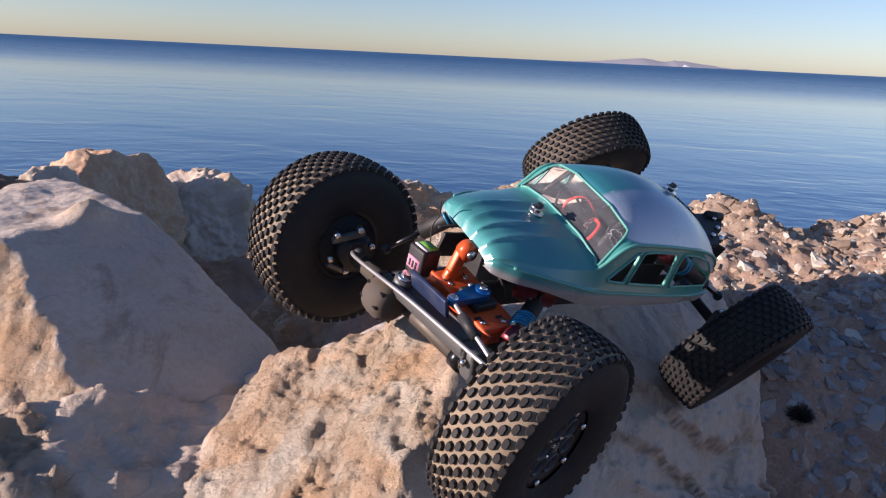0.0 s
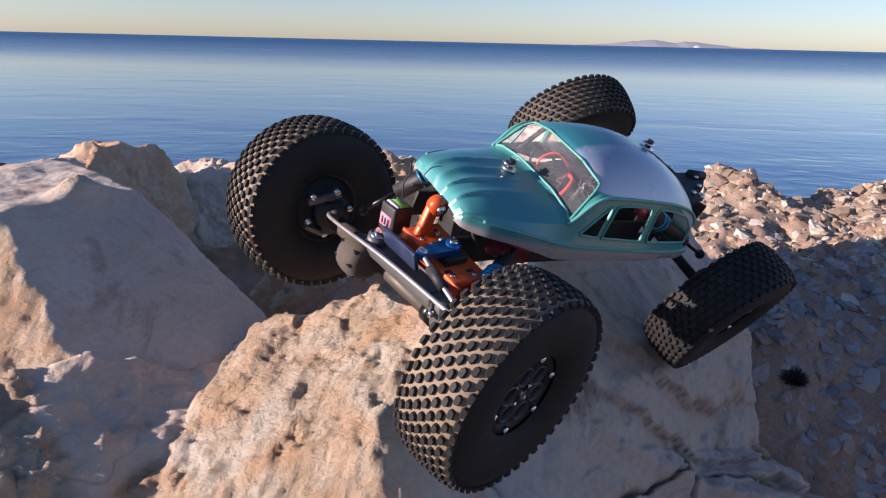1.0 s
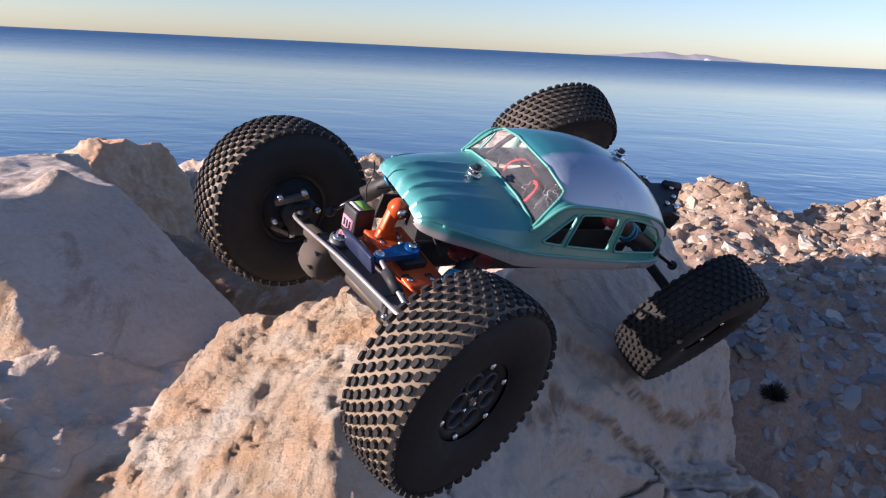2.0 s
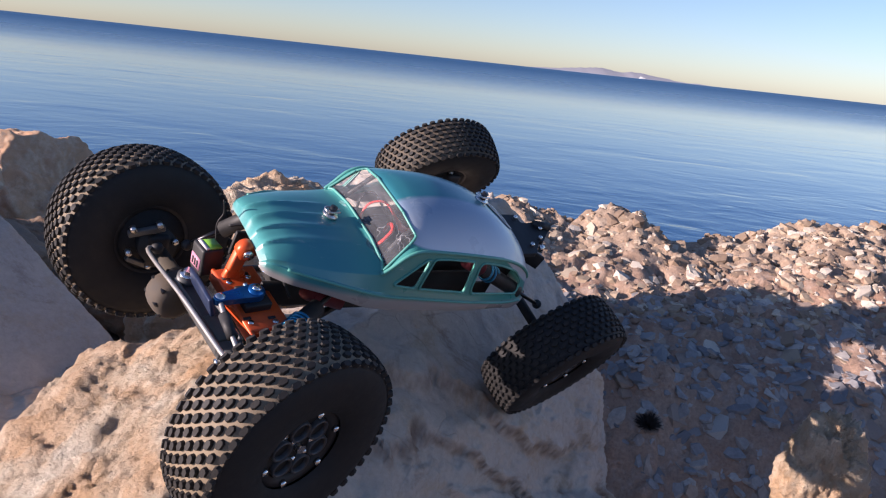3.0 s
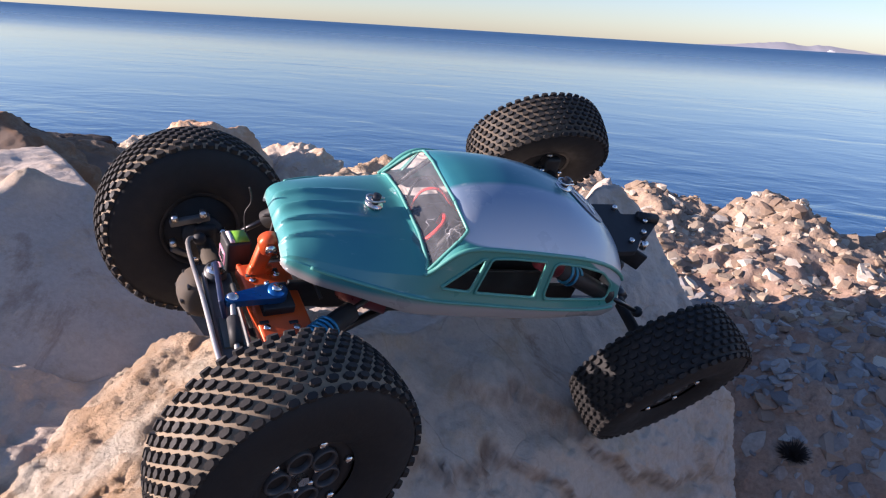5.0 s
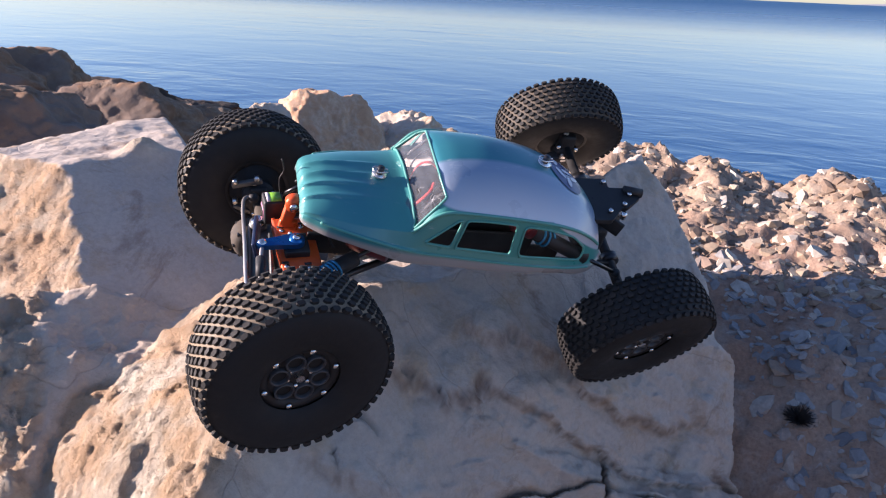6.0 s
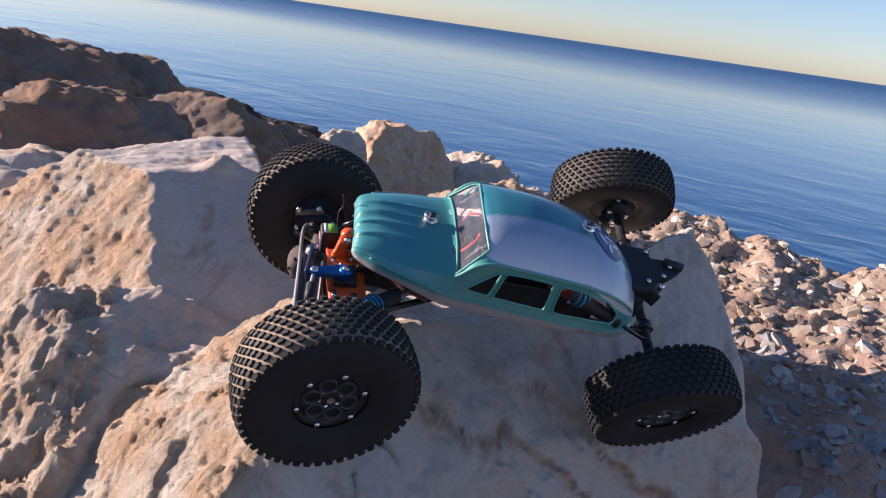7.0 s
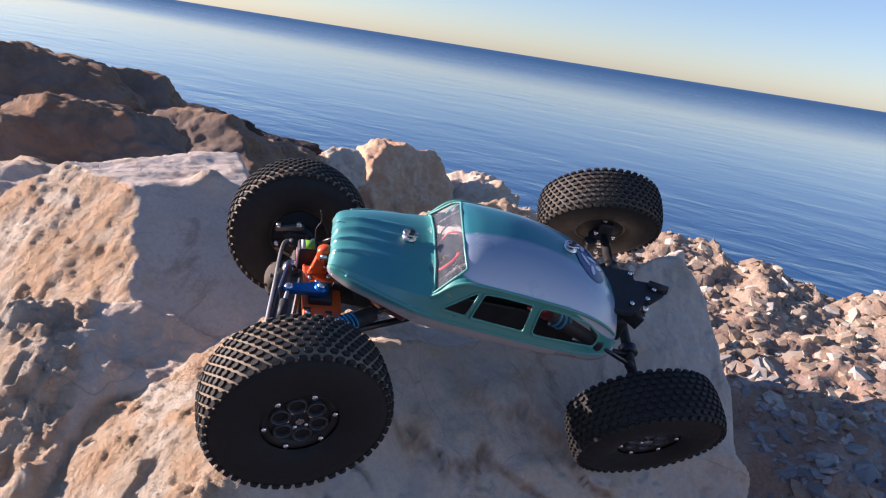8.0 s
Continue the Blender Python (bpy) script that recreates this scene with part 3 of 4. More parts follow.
def ledge():
    """A low grey rib of stone between the two boulders, thicker in the middle."""
    way = [(-0.285, 0.590, 0.176), (-0.225, 0.620, 0.194), (-0.186, 0.645, 0.203), (-0.14, 0.674, 0.212), (-0.09, 0.70, 0.214)]
    bm = tube(way, 0.013, seg=28)
    bmesh.ops.subdivide_edges(bm, edges=[e for e in bm.edges if abs((e.verts[0].co - e.verts[1].co).x) > 0.02], cuts=16, use_grid_fill=True)
    for v in bm.verts:
        v.co += Vector((0.3, -0.5, 0.8)) * 0.007 * noise.fractal(v.co * 30, 0.3, 2.1, 6) + Vector((0, 0, 0.010)) * noise.noise(v.co * 9)
    return new("boulder", mesh_of(bm, "boulder", ROCK))


ob = boulder("boulder", (0.447, 0.620, 0.132), (0.050, 0.036, 0.078), (8, -16, 30), [((-0.6, -0.6, 0.5), 0.72), ((0.2, -0.3, 0.9), 0.74), ((0.8, -0.5, 0.2), 0.8)], ROCK, 24, 0.22, 0.09, 6, raw=1.0)
tagged(ob, "sunlit angular tan stone standing out of the rubble", "rock", "breakwater rocks")
tagged(ledge(), "low curved rib of smooth grey rock between boulders", "rock", "breakwater rocks")
for at, size, turn, cuts, mat, seed, words in ROCKS:
    big = max(size)
    ob = boulder("boulder", at, size, turn, cuts, mat, seed, 0.18, 0.06, 6 if big > 0.3 else 5)
    tagged(ob, words, "rock", "breakwater rocks")


# smaller broken rocks strewn along the shaded shore
srng = random.Random(11)
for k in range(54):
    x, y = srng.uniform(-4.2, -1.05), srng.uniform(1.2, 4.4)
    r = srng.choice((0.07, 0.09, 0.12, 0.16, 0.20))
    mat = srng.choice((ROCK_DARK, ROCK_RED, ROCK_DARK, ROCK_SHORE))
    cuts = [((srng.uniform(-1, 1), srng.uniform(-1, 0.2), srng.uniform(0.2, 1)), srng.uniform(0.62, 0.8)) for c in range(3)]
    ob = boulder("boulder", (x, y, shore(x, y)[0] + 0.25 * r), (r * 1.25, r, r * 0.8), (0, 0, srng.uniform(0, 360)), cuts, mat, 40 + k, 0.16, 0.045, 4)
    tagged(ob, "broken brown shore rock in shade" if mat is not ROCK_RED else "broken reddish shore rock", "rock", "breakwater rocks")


# ---- the crawler ----
CAR = Matrix(((-0.7901, 0.5344, 0.3004, -0.0229), (-0.6101, -0.7334, -0.3000, 0.4885), (0.0600, -0.4203, 0.9054, 0.3786), (0, 0, 0, 1)))
car = tagged(new("model_crawler"), "teal radio-controlled rock crawler with big knobbly tyres on a boulder", "model car")
car.matrix_world = CAR
TYRE_R = 0.0685


def tyre_carcass():
    p = [(0.0275, -0.020), (0.030, -0.0235), (0.040, -0.0268), (0.050, -0.0275), (0.058, -0.0262), (0.0625, -0.0235), (0.0648, -0.019), (0.0658, -0.010), (0.0661, 0.0)]
    return lathe(p + [(r, -y) for r, y in p[-2::-1]], 72)


def tread_band():
    p = [(0.0622, -0.0240), (0.0653, -0.0190), (0.0663, -0.010), (0.0666, 0.0)]
    return lathe(p + [(r, -y) for r, y in p[-2::-1]], 72)


def tread():
    """Staggered rows of small rounded blocks round the tyre."""
    bm = bmesh.new()
    around, rows = 48, 9
    for k in range(rows):
        y = (k - (rows - 1) / 2) * 0.0058
        e = abs(y) / 0.024
        r0 = 0.0664 - 0.0032 * e ** 3
        lift = 0.0022
        for i in range(around):
            a = 2 * math.pi * (i + 0.5 * (k % 2)) / around
            u, w = Vector((-math.sin(a), 0, math.cos(a))), Vector((math.cos(a), 0, math.sin(a)))
            out = (w + Vector((0, math.copysign(0.55 * e ** 3, y), 0))).normalized()
            side = u.cross(out).normalized()
            c = w * r0 + Vector((0, y, 0))
            shape = [(0.0029, 0.0008), (0.0016, 0.0021), (-0.0016, 0.0021), (-0.0029, 0.0008), (-0.0029, -0.0008), (-0.0016, -0.0021), (0.0016, -0.0021), (0.0029, -0.0008)]
            low = [bm.verts.new(c + u * p * 1.12 + side * q * 1.08 - out * 0.001) for p, q in shape]
            top = [bm.verts.new(c + u * p * 0.90 + side * q * 0.86 + out * lift) for p, q in shape]
            bm.faces.new(top)
            for j in range(8):
                bm.faces.new((low[j], low[(j + 1) % 8], top[(j + 1) % 8], top[j]))
    return bm


FIT = Matrix.Diagonal((0.975, 0.87, 0.975, 1))
CARCASS = mesh_of(tyre_carcass(), "tyre", RUBBER)
DARK_TAN = rubber("lightly_dusted_rubber", (0.075, 0.060, 0.043), (0.13, 0.10, 0.07))
BAND = mesh_of(tread_band(), "tread_band", DUSTY)
FAINT = mesh_of(tread_band(), "tread_band", DARK_TAN)
BLACK_BAND = mesh_of(tread_band(), "tread_band", RUBBER)
LUGS = mesh_of(tread(), "tread", LUG, False)


def rim_mesh():
    bm = lathe([(0.0285, -0.021), (0.0255, -0.021), (0.0255, 0.006), (0.0205, 0.0095), (0.0205, 0.0135), (0.0225, 0.0175), (0.0275, 0.0185), (0.0290, 0.0165), (0.0290, -0.021)], 60)
    return bm


def disc_mesh():
    """The wheel's face: a disc with six round pockets round the hub."""
    bm = bmesh.new()
    bmesh.ops.create_cone(bm, cap_ends=True, segments=48, radius1=0.0208, radius2=0.0208, depth=0.004, matrix=pose(0, 0.011, 0, 90))
    return bm


def cup_mesh():
    return lathe([(0.0050, 0.0128), (0.0054, 0.0158), (0.0062, 0.0165), (0.0068, 0.0158), (0.0070, 0.0128)], 24)


def cup_floor():
    bm = bmesh.new()
    bmesh.ops.create_circle(bm, cap_ends=True, segments=24, radius=0.0057, matrix=pose(0, 0.0133, 0, -90))
    return bm


def bolt_mesh():
    bm = bmesh.new()
    bmesh.ops.create_cone(bm, cap_ends=True, segments=12, radius1=0.0025, radius2=0.0020, depth=0.0024, matrix=pose(0, 0.0009, 0, -90))
    bmesh.ops.create_cone(bm, cap_ends=True, segments=6, radius1=0.0007, radius2=0.0005, depth=0.0006, matrix=pose(0, 0.0019, 0, -90))
    return bm


RIM = mesh_of(rim_mesh(), "rim", BLACK)
for me in (CARCASS, BAND, FAINT, BLACK_BAND, LUGS, RIM):
    me.transform(FIT)
DISC = mesh_of(disc_mesh(), "wheel_face", BLACK, False)
CUP = mesh_of(cup_mesh(), "pocket_ring", RING)
CUPF = mesh_of(cup_floor(), "pocket", RUBBER, False)
BOLT = mesh_of(bolt_mesh(), "bolt", STEEL)


def wheel(at, out, spin, band=BAND):
    """at: the tyre's middle; out: the way its outer face looks; spin: degrees; band: dusty tan, dark tan or black
    grooves.
    """
    out = Vector(out).normalized()
    x = out.cross(Vector((0, 0, 1))).normalized()
    z = x.cross(out)
    w = part("wheel", CARCASS, None, car)
    w.matrix_basis = Matrix.Translation(at) @ Matrix((x, out, z)).transposed().to_4x4() @ pose(0, 0, 0, 0, spin, 0)
    part("tread_band", band, None, w, "dusty tan tread grooves" if band is BAND else "dark tan tread grooves" if band is FAINT else "dark tread grooves")
    part("tread", LUGS, None, w, "black knobbly tread blocks")
    part("rim", RIM, None, w)
    part("wheel_face", DISC, None, w)
    for k in range(6):
        a = radians(60 * k)
        b = part("bolt", BOLT, None, w)
        b.matrix_basis = pose(0.0243 * math.cos(a), 0.0158, 0.0243 * math.sin(a))
        b = part("bolt", BOLT, None, w)
        b.matrix_basis = pose(0.0085 * math.cos(a), 0.0130, 0.0085 * math.sin(a)) @ Matrix.Diagonal((0.9, 0.9, 0.9, 1))
        a += radians(30)
        for me in (CUP, CUPF):
            c = part(me.name.split(".")[0], me, None, w)
            c.matrix_basis = pose(0.0140 * math.cos(a), 0, 0.0140 * math.sin(a))
    nut = part("hub_nut", rod((0, 0.012, 0), (0, 0.0165, 0), 0.0032, seg=6), STEEL, w, smooth=False)
    part("inner_disc", rod((0, -0.0175, 0), (0, -0.0155, 0), 0.0262, seg=40), RUBBER, w)
    part("hub", rod((0, -0.022, 0), (0, 0.012, 0), 0.009), BLACK, w)
    return w


W_FN, N_FN = Vector((0.0885, 0.124, -0.053)), Vector((-0.214, 0.966, 0.146))
W_RN, N_RN = Vector((-0.209, 0.074, -0.0945)), Vector((-0.123, 0.970, -0.208))
W_FF, N_FF = Vector((0.1072, -0.105, -0.092)), Vector((0.07, -0.95, -0.31))
W_RF, N_RF = Vector((-0.2065, -0.1695, -0.059)), Vector((0.0, -0.90, 0.42))
wheel(W_FN, N_FN, 12)
wheel(W_RN, N_RN, 20, BLACK_BAND)
wheel(W_FF, N_FF, 5)
wheel(W_RF, N_RF, 33, FAINT)

# body shell, in its own frame: x forward, y to its left, z up
SHELL = pose(0, 0, 0, 0, -8.3, 0)
# x, roof or bonnet height, belt half-width, rail half-width, belt height, sill height, sill half-width, rail height
STATIONS = [
    (0.0790, -0.0190, 0.0275, 0.0265, -0.0215, -0.0235, 0.0270, -0.0205),
    (0.0780, -0.0145, 0.0310, 0.0295, -0.0185, -0.0240, 0.0300, -0.0165),
    (0.0755, -0.0110, 0.0335, 0.0315, -0.0165, -0.0250, 0.0325, -0.0140),
    (0.0700, -0.0080, 0.0365, 0.0340, -0.0155, -0.0255, 0.0360, -0.0125),
    (0.0600, -0.0048, 0.0420, 0.0375, -0.0150, -0.0255, 0.0415, -0.0115),
    (0.0400, -0.0022, 0.0485, 0.0430, -0.0150, -0.0255, 0.0480, -0.0100),
    (0.0180, -0.0005, 0.0535, 0.0465, -0.0165, -0.0285, 0.0525, -0.0080),
    (0.0040, 0.0012, 0.0555, 0.0485, -0.0175, -0.0310, 0.0545, -0.0060),
    (0.0010, 0.0025, 0.0556, 0.0488, -0.0178, -0.0310, 0.0547, -0.0045),
    (-0.0020, 0.0055, 0.0558, 0.0492, -0.0180, -0.0310, 0.0550, 0.0000),
    (-0.0080, 0.0180, 0.0560, 0.0495, -0.0185, -0.0310, 0.0550, 0.0100),
    (-0.0135, 0.0295, 0.0560, 0.0495, -0.0188, -0.0310, 0.0550, 0.0152),
    (-0.0200, 0.0337, 0.0560, 0.0495, -0.0189, -0.0310, 0.0550, 0.0180),
    (-0.0300, 0.0370, 0.0560, 0.0495, -0.0190, -0.0310, 0.0550, 0.0192),
    (-0.0550, 0.0410, 0.0560, 0.0495, -0.0195, -0.0305, 0.0550, 0.0200),
    (-0.0800, 0.0405, 0.0558, 0.0495, -0.0200, -0.0300, 0.0550, 0.0202),
    (-0.1050, 0.0365, 0.0550, 0.0485, -0.0205, -0.0295, 0.0540, 0.0190),
    (-0.1300, 0.0290, 0.0530, 0.0460, -0.0208, -0.0280, 0.0520, 0.0140),
    (-0.1500, 0.0190, 0.0500, 0.0420, -0.0210, -0.0300, 0.0490, 0.0050),
    (-0.1650, 0.0075, 0.0445, 0.0360, -0.0213, -0.0280, 0.0440, -0.0060),
    (-0.1730, -0.0040, 0.0365, 0.0290, -0.0215, -0.0260, 0.0360, -0.0140),
]


def spline(rows, x):
    for i in range(len(rows) - 1):
        if rows[i][0] >= x >= rows[i + 1][0]:
            break
    r0, r1, r2, r3 = rows[max(i - 1, 0)], rows[i], rows[i + 1], rows[min(i + 2, len(rows) - 1)]
    t = (rows[i][0] - x) / (rows[i][0] - rows[i + 1][0])
    out = []
    for a, b, c, d, xa, xb, xc, xd in ((r0[k], r1[k], r2[k], r3[k], r0[0], r1[0], r2[0], r3[0]) for k in range(1, len(r1))):
        h = xb - xc
        m1 = (a - c) / max(xa - xc, 1e-6) if xa > xb else (b - c) / h
        m2 = (b - d) / max(xb - xd, 1e-6) if xd < xc else (b - c) / h
        t2, t3 = t * t, t ** 3
        out.append((2 * t3 - 3 * t2 + 1) * b + (t3 - 2 * t2 + t) * -h * m1 + (-2 * t3 + 3 * t2) * c + (t3 - t2) * -h * m2)
    return out


def ribs(x, y):
    """Pressed ribs running along the bonnet."""
    fade = smoothstep(0.010, 0.036, x) * smoothstep(0.0795, 0.0765, x) * (0.45 + 0.55 * smoothstep(0.03, 0.07, x))
    lift = 0.0
    for rib, tall in ((0.0065, 0.0020), (0.0200, 0.0018)):
        w = rib * (1.08 - 2.2 * max(0.0, x - 0.02))
        d = abs(y) - w
        lift += tall * math.exp(-(d / (0.0010 if d > 0 else 0.0034)) ** 2)
    return lift * fade


def top_z(x, y):
    zt, wb, wr, zb, zs, ws, zr = spline(STATIONS, x)
    bow = 2.5 if x < 0 else 2.9
    return zr + (zt - zr) * (1 - min(1.0, abs(y) / wr) ** bow) + ribs(x, y)


def section(x):
    """Half a cross-section from the sill up to the middle line."""
    zt, wb, wr, zb, zs, ws, zr = spline(STATIONS, x)
    pts = []
    for k in range(6):
        t = k / 6
        pts.append(Vector((ws + (wb - ws) * t + 0.0008 * math.sin(math.pi * t), zs + (zb - zs) * t)))
    for k in range(10):
        t = k / 10
        pts.append(Vector((wb + (wr - wb) * t - (0.0012 if k else 0.0) * (1 - t), zb + (zr - zb) * t)))
    for k in range(41):
        t = k / 40
        y = wr * (1 - t ** 1.15)
        pts.append(Vector((y, top_z(x, y))))
    return pts


def shell_mesh():
    bm = bmesh.new()
    n = 110
    rows = []
    for i in range(n + 1):
        t = i / n
        x = 0.079 - 0.252 * (t + 0.05 * math.sin(2 * math.pi * t) * (t - 1))
        half = section(x)
        ring = [Vector((x, p.x, p.y)) for p in half] + [Vector((x, -p.x, p.y)) for p in half[-2::-1]]
        rows.append([bm.verts.new(p) for p in ring])
    for a, b in zip(rows, rows[1:]):
        for k in range(len(a) - 1):
            bm.faces.new((a[k], a[k + 1], b[k + 1], b[k]))
    bm.faces.new([v for v in rows[-1]])
    bmesh.ops.triangulate(bm, faces=[f for f in bm.faces if len(f.verts) > 4])
    bmesh.ops.recalc_face_normals(bm, faces=bm.faces[:])
    if sum(f.normal.z for f in bm.faces) < 0:
        bmesh.ops.reverse_faces(bm, faces=bm.faces[:])
    bmesh.ops.solidify(bm, geom=bm.faces[:], thickness=0.0012)
    return bm


def rounded(points, r, steps=5):
    """A flat outline with its corners rounded."""
    out, n = [], len(points)
    for i in range(n):
        a, b, c = (Vector(points[(i + d) % n]) for d in (-1, 0, 1))
        k = min(r, (a - b).length * 0.45, (c - b).length * 0.45)
        p, q = b + (a - b).normalized() * k, b + (c - b).normalized() * k
        for s in range(steps + 1):
            t = s / steps
            out.append((1 - t) ** 2 * p + 2 * t * (1 - t) * b + t * t * q)
    return out


def prism(outline, to3d, lo, hi):
    bm = bmesh.new()
    a = [bm.verts.new(to3d(p, lo)) for p in outline]
    b = [bm.verts.new(to3d(p, hi)) for p in outline]
    n = len(outline)
    bm.faces.new(a[::-1])
    bm.faces.new(b)
    for i in range(n):
        bm.faces.new((a[i], a[(i + 1) % n], b[(i + 1) % n], b[i]))
    bmesh.ops.recalc_face_normals(bm, faces=bm.faces[:])
    return bm


# outlines in (x, z) for the sides, in (y, z) for the windscreen
WIN_A = [(-0.0085, -0.0100), (-0.0285, 0.0122), (-0.0318, 0.0130), (-0.0295, -0.0113)]
WIN_B = [(-0.0332, -0.0115), (-0.0352, 0.0136), (-0.0500, 0.0150), (-0.0757, 0.0154), (-0.0795, -0.0122)]
WIN_C = [(-0.0862, -0.0126), (-0.0825, 0.0152), (-0.1050, 0.0140), (-0.1290, 0.0088), (-0.1465, -0.0030), (-0.1460, -0.0138)]
SCREEN = [(-0.0475, -0.0038), (-0.0435, 0.0190), (-0.0400, 0.0240), (-0.0200, 0.0290), (0.0200, 0.0290), (0.0400, 0.0240), (0.0435, 0.0190), (0.0475, -0.0038), (0.0420, -0.0002), (0.0200, 0.0034), (-0.0200, 0.0034), (-0.0420, -0.0002)]


def cut_shell():
    body = new("shell", mesh_of(shell_mesh(), "shell", [PAINT, TRIM]))
    tools = []
    for outline, r in ((WIN_A, 0.003), (WIN_B, 0.003), (WIN_C, 0.006)):
        tools.append(prism(rounded(outline, r), lambda p, s: (p.x, s, p.y), -0.08, 0.08))
    tools.append(prism(rounded(SCREEN, 0.003), lambda p, s: (s, p.x, p.y), -0.026, 0.0042))
    made = []
    for bm in tools:
        for f in bm.faces:
            f.material_index = 1
        ob = new("tool", mesh_of(bm, "tool", [PAINT, TRIM], False))
        mod = body.modifiers.new("cut", "BOOLEAN")
        mod.operation, mod.solver, mod.object = "DIFFERENCE", "EXACT", ob
        made.append(ob)
    deps = bpy.context.evaluated_depsgraph_get()
    me = bpy.data.meshes.new_from_object(body.evaluated_get(deps))
    body.modifiers.clear()
    body.data = me
    for ob in made:
        bpy.data.objects.remove(ob)
    me.shade_smooth()
    me.set_sharp_from_angle(angle=radians(26))
    body.parent = car
    body.matrix_basis = SHELL
    return body


shell = cut_shell()
tagged(shell, "glossy teal shell with pearl half roof and silver flanks")


def side_y(x, z):
    pts = section(x)
    for a, b in zip(pts, pts[1:]):
        if a.y <= z <= b.y:
            return a.x + (b.x - a.x) * (z - a.y) / max(b.y - a.y, 1e-6)
    return pts[0].x


def rim_line(outline, side, r, name, corner):
    loop = rounded(outline, corner)
    pts = [(p.x, side * (side_y(p.x, p.y) + 0.0004), p.y) for p in loop]
    return part(name, tube(pts + pts[:2], r, seg=8), TRIM, shell)


for s in (1, -1):
    for outline, corner in ((WIN_A, 0.003), (WIN_B, 0.003), (WIN_C, 0.006)):
        rim_line(outline, s, 0.0009, "window_trim", corner)
    belt, rail = [], []
    for x in (0.066, 0.05, 0.03, 0.01, -0.01, -0.03, -0.06, -0.09, -0.12, -0.14, -0.158):
        zt, wb, wr, zb, zs, ws, zr = spline(STATIONS, x)
        belt.append((x, s * (wb + 0.0002), zb))
    for x in (0.002, -0.002, -0.005, -0.009, -0.0135, -0.018, -0.024, -0.032, -0.042, -0.055, -0.07, -0.085, -0.10, -0.115, -0.13, -0.142, -0.154, -0.163):
        zt, wb, wr, zb, zs, ws, zr = spline(STATIONS, x)
        rail.append((x, s * (wr + 0.0002), zr))
    part("belt_moulding", tube(belt, 0.0010, seg=8), TRIM, shell)
    part("drip_rail", tube(rail, 0.0014, seg=8), TRIM, shell)


def screen_x(y, z):
    for k in range(160):
        x = 0.006 - k * 0.0003
        if top_z(x, y) >= z:
            return x
    return -0.03


loop = [(screen_x(p.x, p.y) + 0.0006, p.x, p.y) for p in rounded(SCREEN, 0.003)]
part("windscreen_trim", tube(loop + loop[:2], 0.0010, seg=8), TRIM, shell)


def windscreen():
    bm = bmesh.new()
    grid = []
    for i in range(9):
        t = i / 8
        half = 0.0472 * (1 - t) + 0.0405 * t
        z = 0.0285 * t
        grid.append([bm.verts.new((screen_x(half * (k / 6 - 1), z - 0.0045 * (1 - t) * abs(k / 6 - 1) ** 4 - 0.004 * t * abs(k / 6 - 1) ** 3) - 0.0006, half * (k / 6 - 1), z - 0.0045 * (1 - t) * abs(k / 6 - 1) ** 4 - 0.004 * t * abs(k / 6 - 1) ** 3)) for k in range(13)])
    for a, b in zip(grid, grid[1:]):
        for k in range(12):
            bm.faces.new((a[k], a[k + 1], b[k + 1], b[k]))
    return bm


pane = part("windscreen", windscreen(), GLASS, shell, "scratched clear windscreen")
pane.visible_shadow = False


def body_post(x, y, base):
    z0 = top_z(x, y)
    p = part("body_post", rod((x, y, z0 - 0.004), (x, y, z0 + 0.008), 0.0026), GUN, shell)
    part("washer", rod((x, y, z0 + 0.0005), (x, y, z0 + 0.002), 0.0058), STEEL, shell)
    part("body_clip", tube([(x - 0.006, y + 0.001, z0 + 0.0045), (x + 0.003, y + 0.0035, z0 + 0.005), (x + 0.006, y, z0 + 0.005), (x + 0.003, y - 0.0035, z0 + 0.005), (x - 0.006, y - 0.001, z0 + 0.0055)], 0.0007), STEEL, shell)


body_post(0.0205, -0.006, 0)
body_post(-0.106, -0.004, 0)


def decal():
    """A rear-window sticker: a dark blue field with pale petals."""
    def at(u, v, lift):
        x = -0.113 - u
        return Vector((x, v, top_z(x, v) + lift))

    def patch(cu, cv, ru, rv, turn, lift):
        bm = bmesh.new()
        ct, st = math.cos(turn), math.sin(turn)
        rings = []
        for k in range(5):
            r = k / 4
            rings.append([bm.verts.new(at(cu + r * (ru * math.cos(a) * ct - rv * math.sin(a) * st), cv + r * (ru * math.cos(a) * st + rv * math.sin(a) * ct), lift)) for a in (2 * math.pi * i / 24 for i in range(24))])
        for a, b in zip(rings, rings[1:]):
            for i in range(24):
                bm.faces.new((a[i], b[i], b[(i + 1) % 24], a[(i + 1) % 24]))
        bmesh.ops.remove_doubles(bm, verts=bm.verts[:], dist=1e-6)
        bmesh.ops.recalc_face_normals(bm, faces=bm.faces[:])
        return bm

    d = part("sticker", patch(0.017, -0.007, 0.0175, 0.0235, 0, 0.0008), DECAL_BLUE, shell, "dark blue sticker with pale petals on the back window")
    for u, v, a in ((0.010, -0.016, 0.5), (0.010, -0.002, -0.6), (0.019, -0.008, 1.4), (0.017, 0.006, 0.2), (0.022, -0.020, -0.4), (0.026, -0.003, 0.9)):
        part("petal", patch(u, v, 0.0024, 0.0060, a, 0.0012), DECAL_PALE, d)


decal()


# chassis, axles and the works
def cyl(name, a, b, r, mat, label="", seg=16, parent=car):
    return part(name, rod(a, b, r, seg=seg), mat, parent, label)


